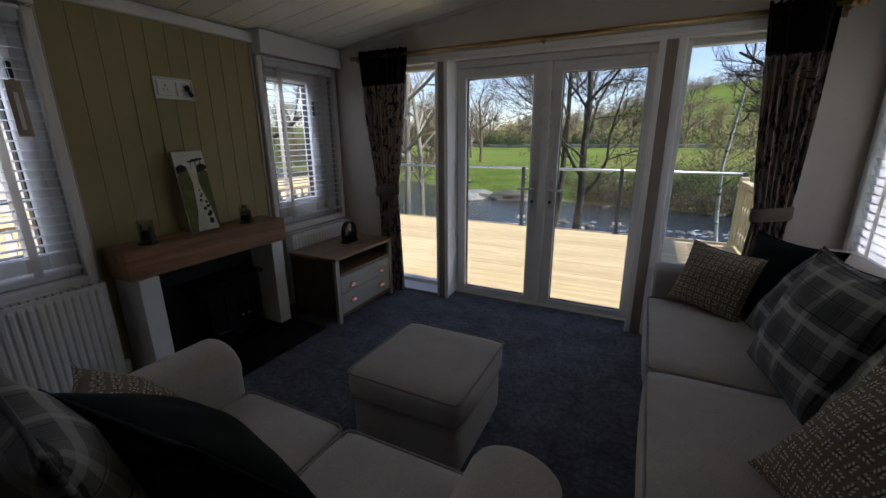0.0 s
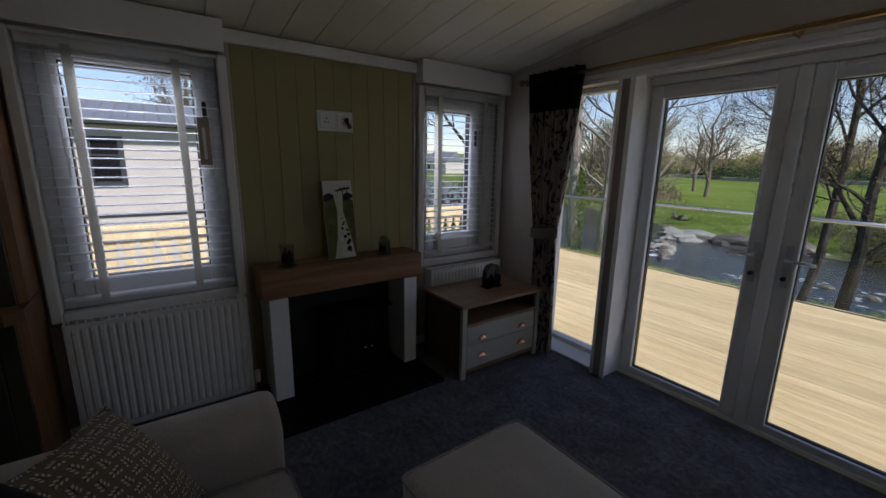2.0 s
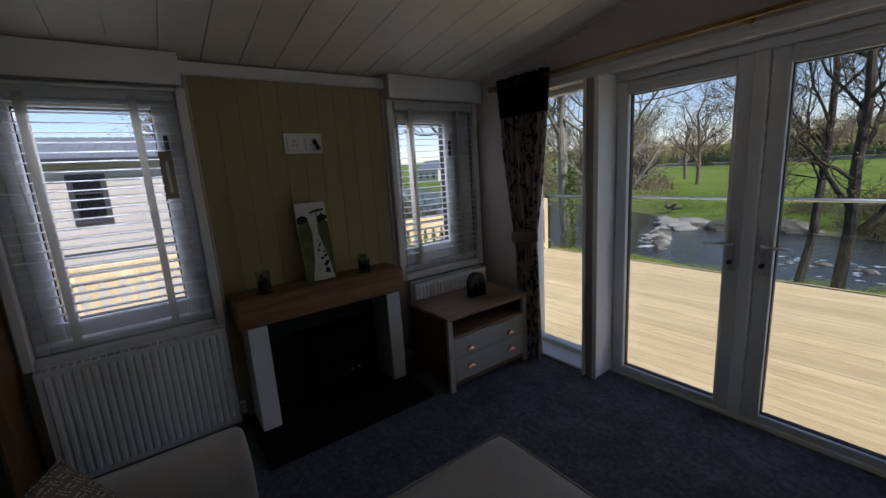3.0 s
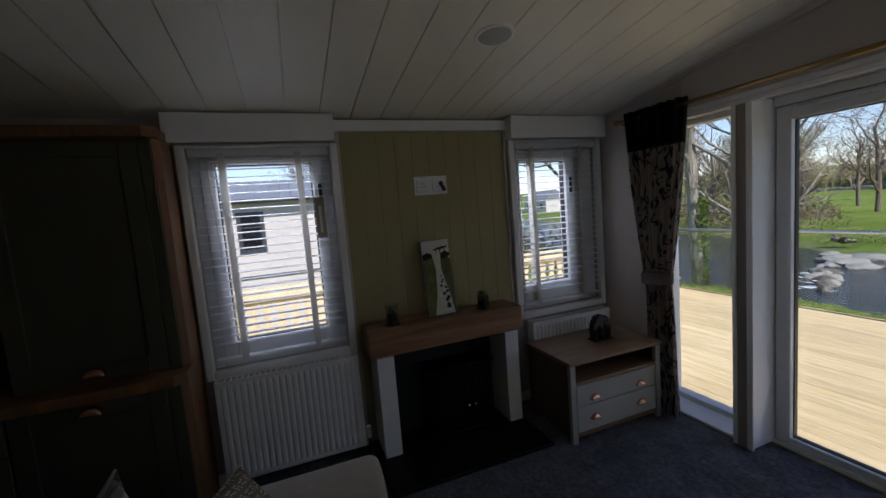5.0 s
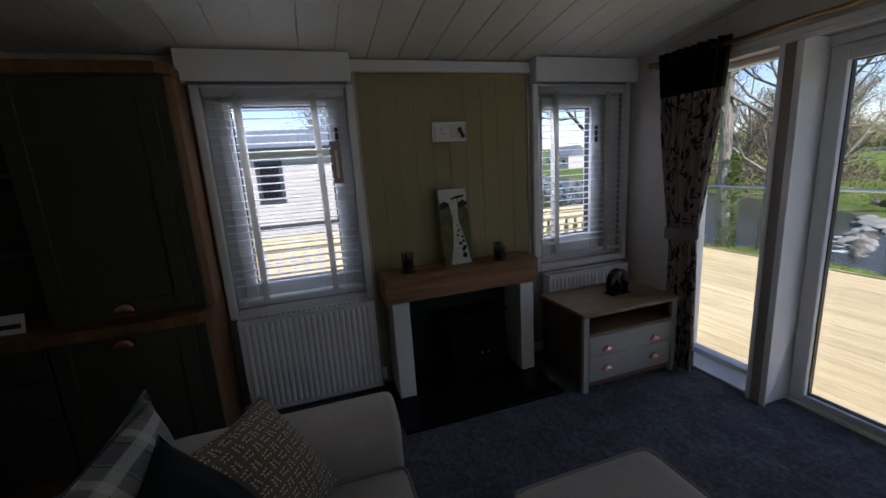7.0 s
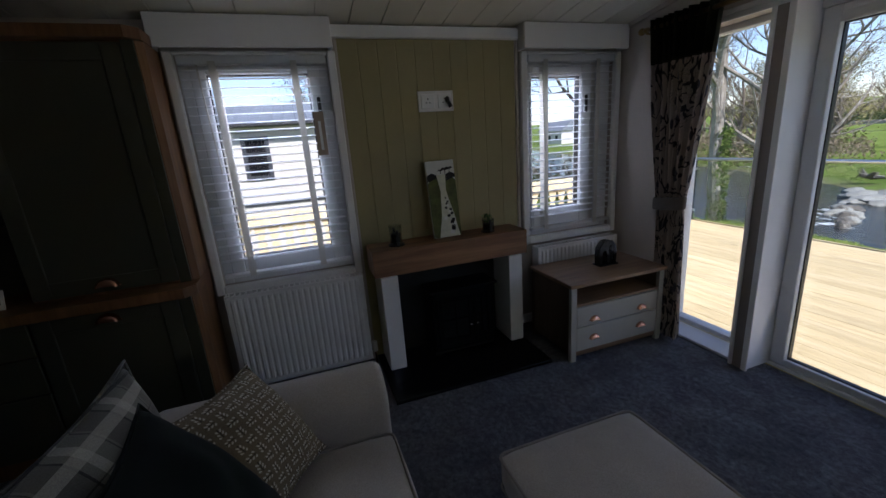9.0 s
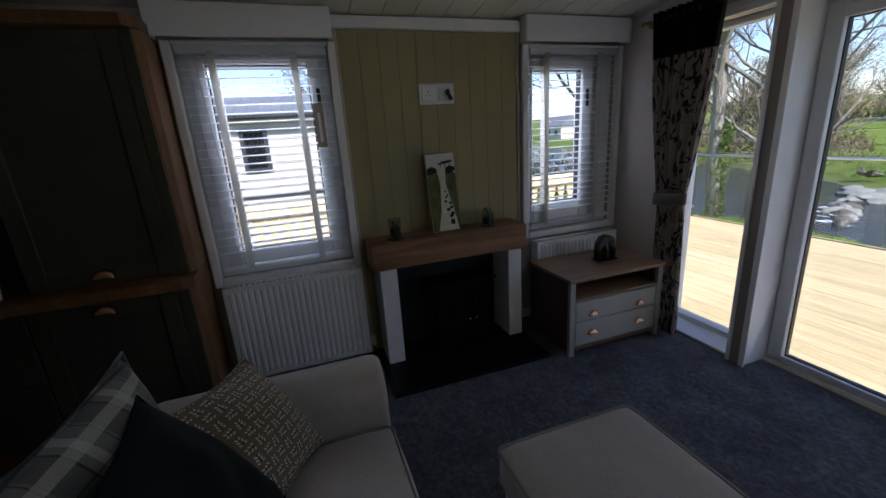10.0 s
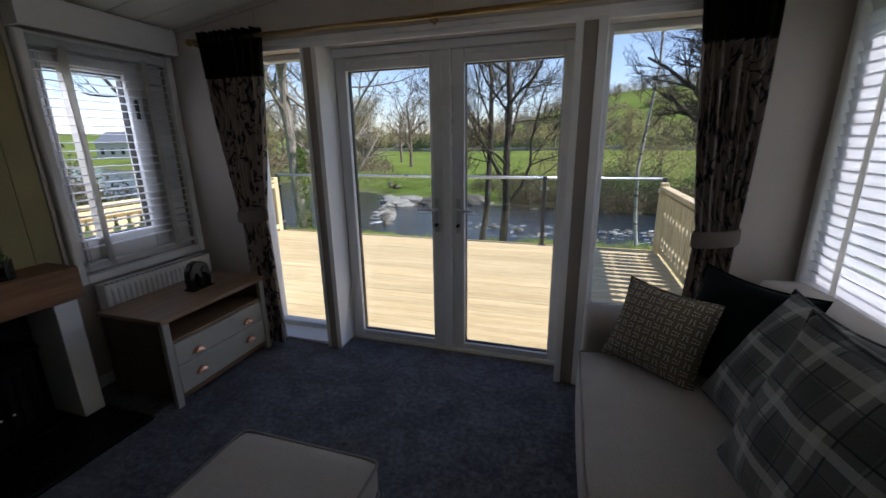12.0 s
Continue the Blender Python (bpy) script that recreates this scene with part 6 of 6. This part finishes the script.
thicket("undergrowth", "brown scrub on near river bank", [(-16 - 1.1 * k, 11.5 + r.uniform(-2.5, 1.5), r.uniform(1.0, 2.0), r.uniform(1.5, 3.2)) for k in range(26)], M_BRUSH, 0.09, 120, 13)
thicket("undergrowth", "green scrub on near river bank", [(-15 - 1.3 * k, 10.5 + r.uniform(-2.5, 2), r.uniform(0.8, 1.6), r.uniform(0.8, 2.0)) for k in range(20)], M_SHRUB, 0.09, 120, 14)
thicket("undergrowth", "evergreen trees along the lane", [(-24 - 3 * k, 13 + r.uniform(-3, 3), 1.6, r.uniform(4, 7)) for k in range(5)], M_EVERGREEN, 0.12, 260, 12)

M_BLADE = leaf_mat("grass_blade_green", (0.1, 0.15, 0.025), (0.26, 0.32, 0.08))
thicket("grass_tufts", "tufts of spring grass along river bank", [(-16 + 0.42 * k, near_bank(-16 + 0.42 * k) - r.uniform(0.7, 2.6), 0.5, r.uniform(0.04, 0.12)) for k in range(62)], M_BLADE, 0.022, 150, 31, "grass")
thicket("grass_tufts", "tufts of rough grass on far bank", band(60, -26, 4, 0.6, 4, (0.5, 0.9), (0.1, 0.3)), M_BLADE, 0.04, 90, 32, "grass")

# ---- stones, foam, wall, stump, far house ----
M_STONE = paint("pale_river_stone", (0.27, 0.255, 0.23), 0.85, vary=0.25, big=3, fine=20, relief=0.6)
M_WETSTONE = paint("wet_river_stone", (0.12, 0.1, 0.08), 0.5, vary=0.35, big=3, fine=20, relief=0.5)
M_FOAM = paint("river_foam", (0.6, 0.63, 0.66), 0.6, vary=0.1, big=8, fine=40)


def stone_mesh(seed, material):
    b = bmesh.new()
    bmesh.ops.create_icosphere(b, subdivisions=3, radius=1)
    for v in b.verts:
        d = 0.28 * noise.noise(v.co * 1.4 + Vector((seed * 3.7, 0, 0))) + 0.1 * noise.noise(v.co * 4 + Vector((0, seed, 0)))
        v.co *= 1 + d
        v.co.z = max(v.co.z, -0.5) if v.co.z < 0 else v.co.z * 0.85
    return mesh_of("river_stone", b, material)


ST = [stone_mesh(k, M_STONE if k < 3 else M_WETSTONE) for k in range(5)]
r = random.Random(21)


def stone(x, y, z, sx, sy, sz, kind):
    o = new("river_stone", ST[kind])
    o.matrix_basis = Matrix.Translation((x, y, z)) @ Matrix.Rotation(r.uniform(0, 6.28), 4, "Z") @ Matrix.Diagonal((sx, sy, sz, 1))
    return tagged(o, "flat pale boulder lying in river" if kind < 3 else "dark wet boulder lying in river", "boulder", "river boulders")


for x, y, z, a, c, h, k in ((-9.1, 22.0, -2.02, 0.8, 0.5, 0.26, 0), (-8.5, 21.4, -2.05, 0.6, 0.4, 0.22, 1), (-9.7, 22.6, -2.02, 0.75, 0.5, 0.3, 2), (-8.9, 22.9, -2.0, 0.9, 0.5, 0.36, 0),
                           (-9.4, 21.3, -2.08, 0.5, 0.32, 0.18, 2), (-8.2, 22.3, -2.04, 0.55, 0.4, 0.24, 4), (-10.4, 23.3, -2.0, 0.6, 0.4, 0.28, 1)):
    stone(x, y, z, a, c, h, k)
stone(-6.6, 22.2, -1.95, 1.2, 0.6, 0.45, 3)
stone(-5.0, 22.8, -1.95, 1.0, 0.6, 0.5, 4)
for k in range(11):
    f = k / 10
    stone(-9.0 + 1.6 * f + r.uniform(-0.2, 0.2), 20.0 - 3.4 * f + r.uniform(-0.2, 0.2), -2.06, r.uniform(0.2, 0.45), r.uniform(0.18, 0.3), r.uniform(0.15, 0.26), r.choice((0, 1, 3, 4)))
for k in range(26):
    x = r.uniform(-4.5, 4)
    y = r.uniform(15.3, 17.2) if k % 2 else far_bank(x) + r.uniform(-1.2, 0.4)
    stone(x, y, -2.08, r.uniform(0.1, 0.26), r.uniform(0.1, 0.2), r.uniform(0.08, 0.16), r.choice((1, 3, 4, 3)))
b = bmesh.new()


def foam_patch(cx, cy, rx, ry):
    c = b.verts.new((cx, cy, -2.045))
    ring = [b.verts.new((cx + rx * q * math.cos(a), cy + ry * q * math.sin(a), -2.048)) for a, q in ((6.2832 * k / 14, r.uniform(0.5, 1.1)) for k in range(14))]
    for k in range(14):
        b.faces.new((c, ring[k], ring[(k + 1) % 14]))


for k in range(42):
    f = r.random()
    foam_patch(-9.0 + 1.6 * f + r.uniform(-0.5, 0.3), 19.8 - 3.4 * f + r.uniform(-0.5, 0.1), r.uniform(0.08, 0.26), r.uniform(0.04, 0.1))
for k in range(110):
    foam_patch(r.uniform(-5, 4.5), r.uniform(15.2, 17.6), r.uniform(0.05, 0.2), r.uniform(0.02, 0.06))
tagged(part("foam", b, M_FOAM), "white broken water among river stones", "foam", kind="stuff")
b = bmesh.new()
x = -110.0
while x < 40:
    y = far_bank(x) + 74
    z = ground_z(x, y)
    box(b, x, x + 2.02, y, y + 0.5, z - 0.6, z + 0.75 + 0.06 * math.sin(x), 0.06)
    x += 2.0
tagged(part("field_wall", b, M_STONE), "low pale stone wall along the meadow", "wall", kind="structure")
sp = thing("tree_stump", -11.3, 26.2, ground_z(-11.3, 26.2), "weathered grey tree stump with roots on bank", "stump")
g = Limbs(8)
for k in range(9):
    a = k * 0.7
    g.grow(Vector((-11.3, 26.2, sp.matrix_basis.translation.z + 0.35)), Vector((math.cos(a), math.sin(a) * 0.5, r.uniform(-0.3, 0.7))), r.uniform(0.3, 0.55), 0.13, 2, dict(wob=0.3, up=0, depth=3, kids=(2, 2, 2, 2), low=0.3, angle=(20, 60), short=(0.4, 0.6)))
hold(new("roots", g.mesh("roots", M_WETSTONE)), sp)
fh = thing("farmhouse", -92, 66, ground_z(-92, 66), "distant white house with slate roof and red brick", "house")
z0 = ground_z(-92, 66)
part("wall", B(-97, -87, 63, 69, z0 - 1, z0 + 3.2, bev=0.05), M_SIDING, fh)
b = bmesh.new()
vs = [b.verts.new(c) for c in ((-97.4, 62.6, z0 + 3.2), (-86.6, 62.6, z0 + 3.2), (-86.6, 69.4, z0 + 3.2), (-97.4, 69.4, z0 + 3.2), (-97.4, 66, z0 + 5.6), (-86.6, 66, z0 + 5.6))]
for q in ((0, 1, 5, 4), (2, 3, 4, 5), (0, 4, 3), (1, 2, 5), (0, 1, 2, 3)):
    b.faces.new([vs[i] for i in q])
part("roof", b, M_ROOF, fh)
for x in (-95.5, -92.5, -89.5):
    part("window", B(x, x + 1.0, 62.95, 62.99, z0 + 0.9, z0 + 2.1), M_BLACK, fh)
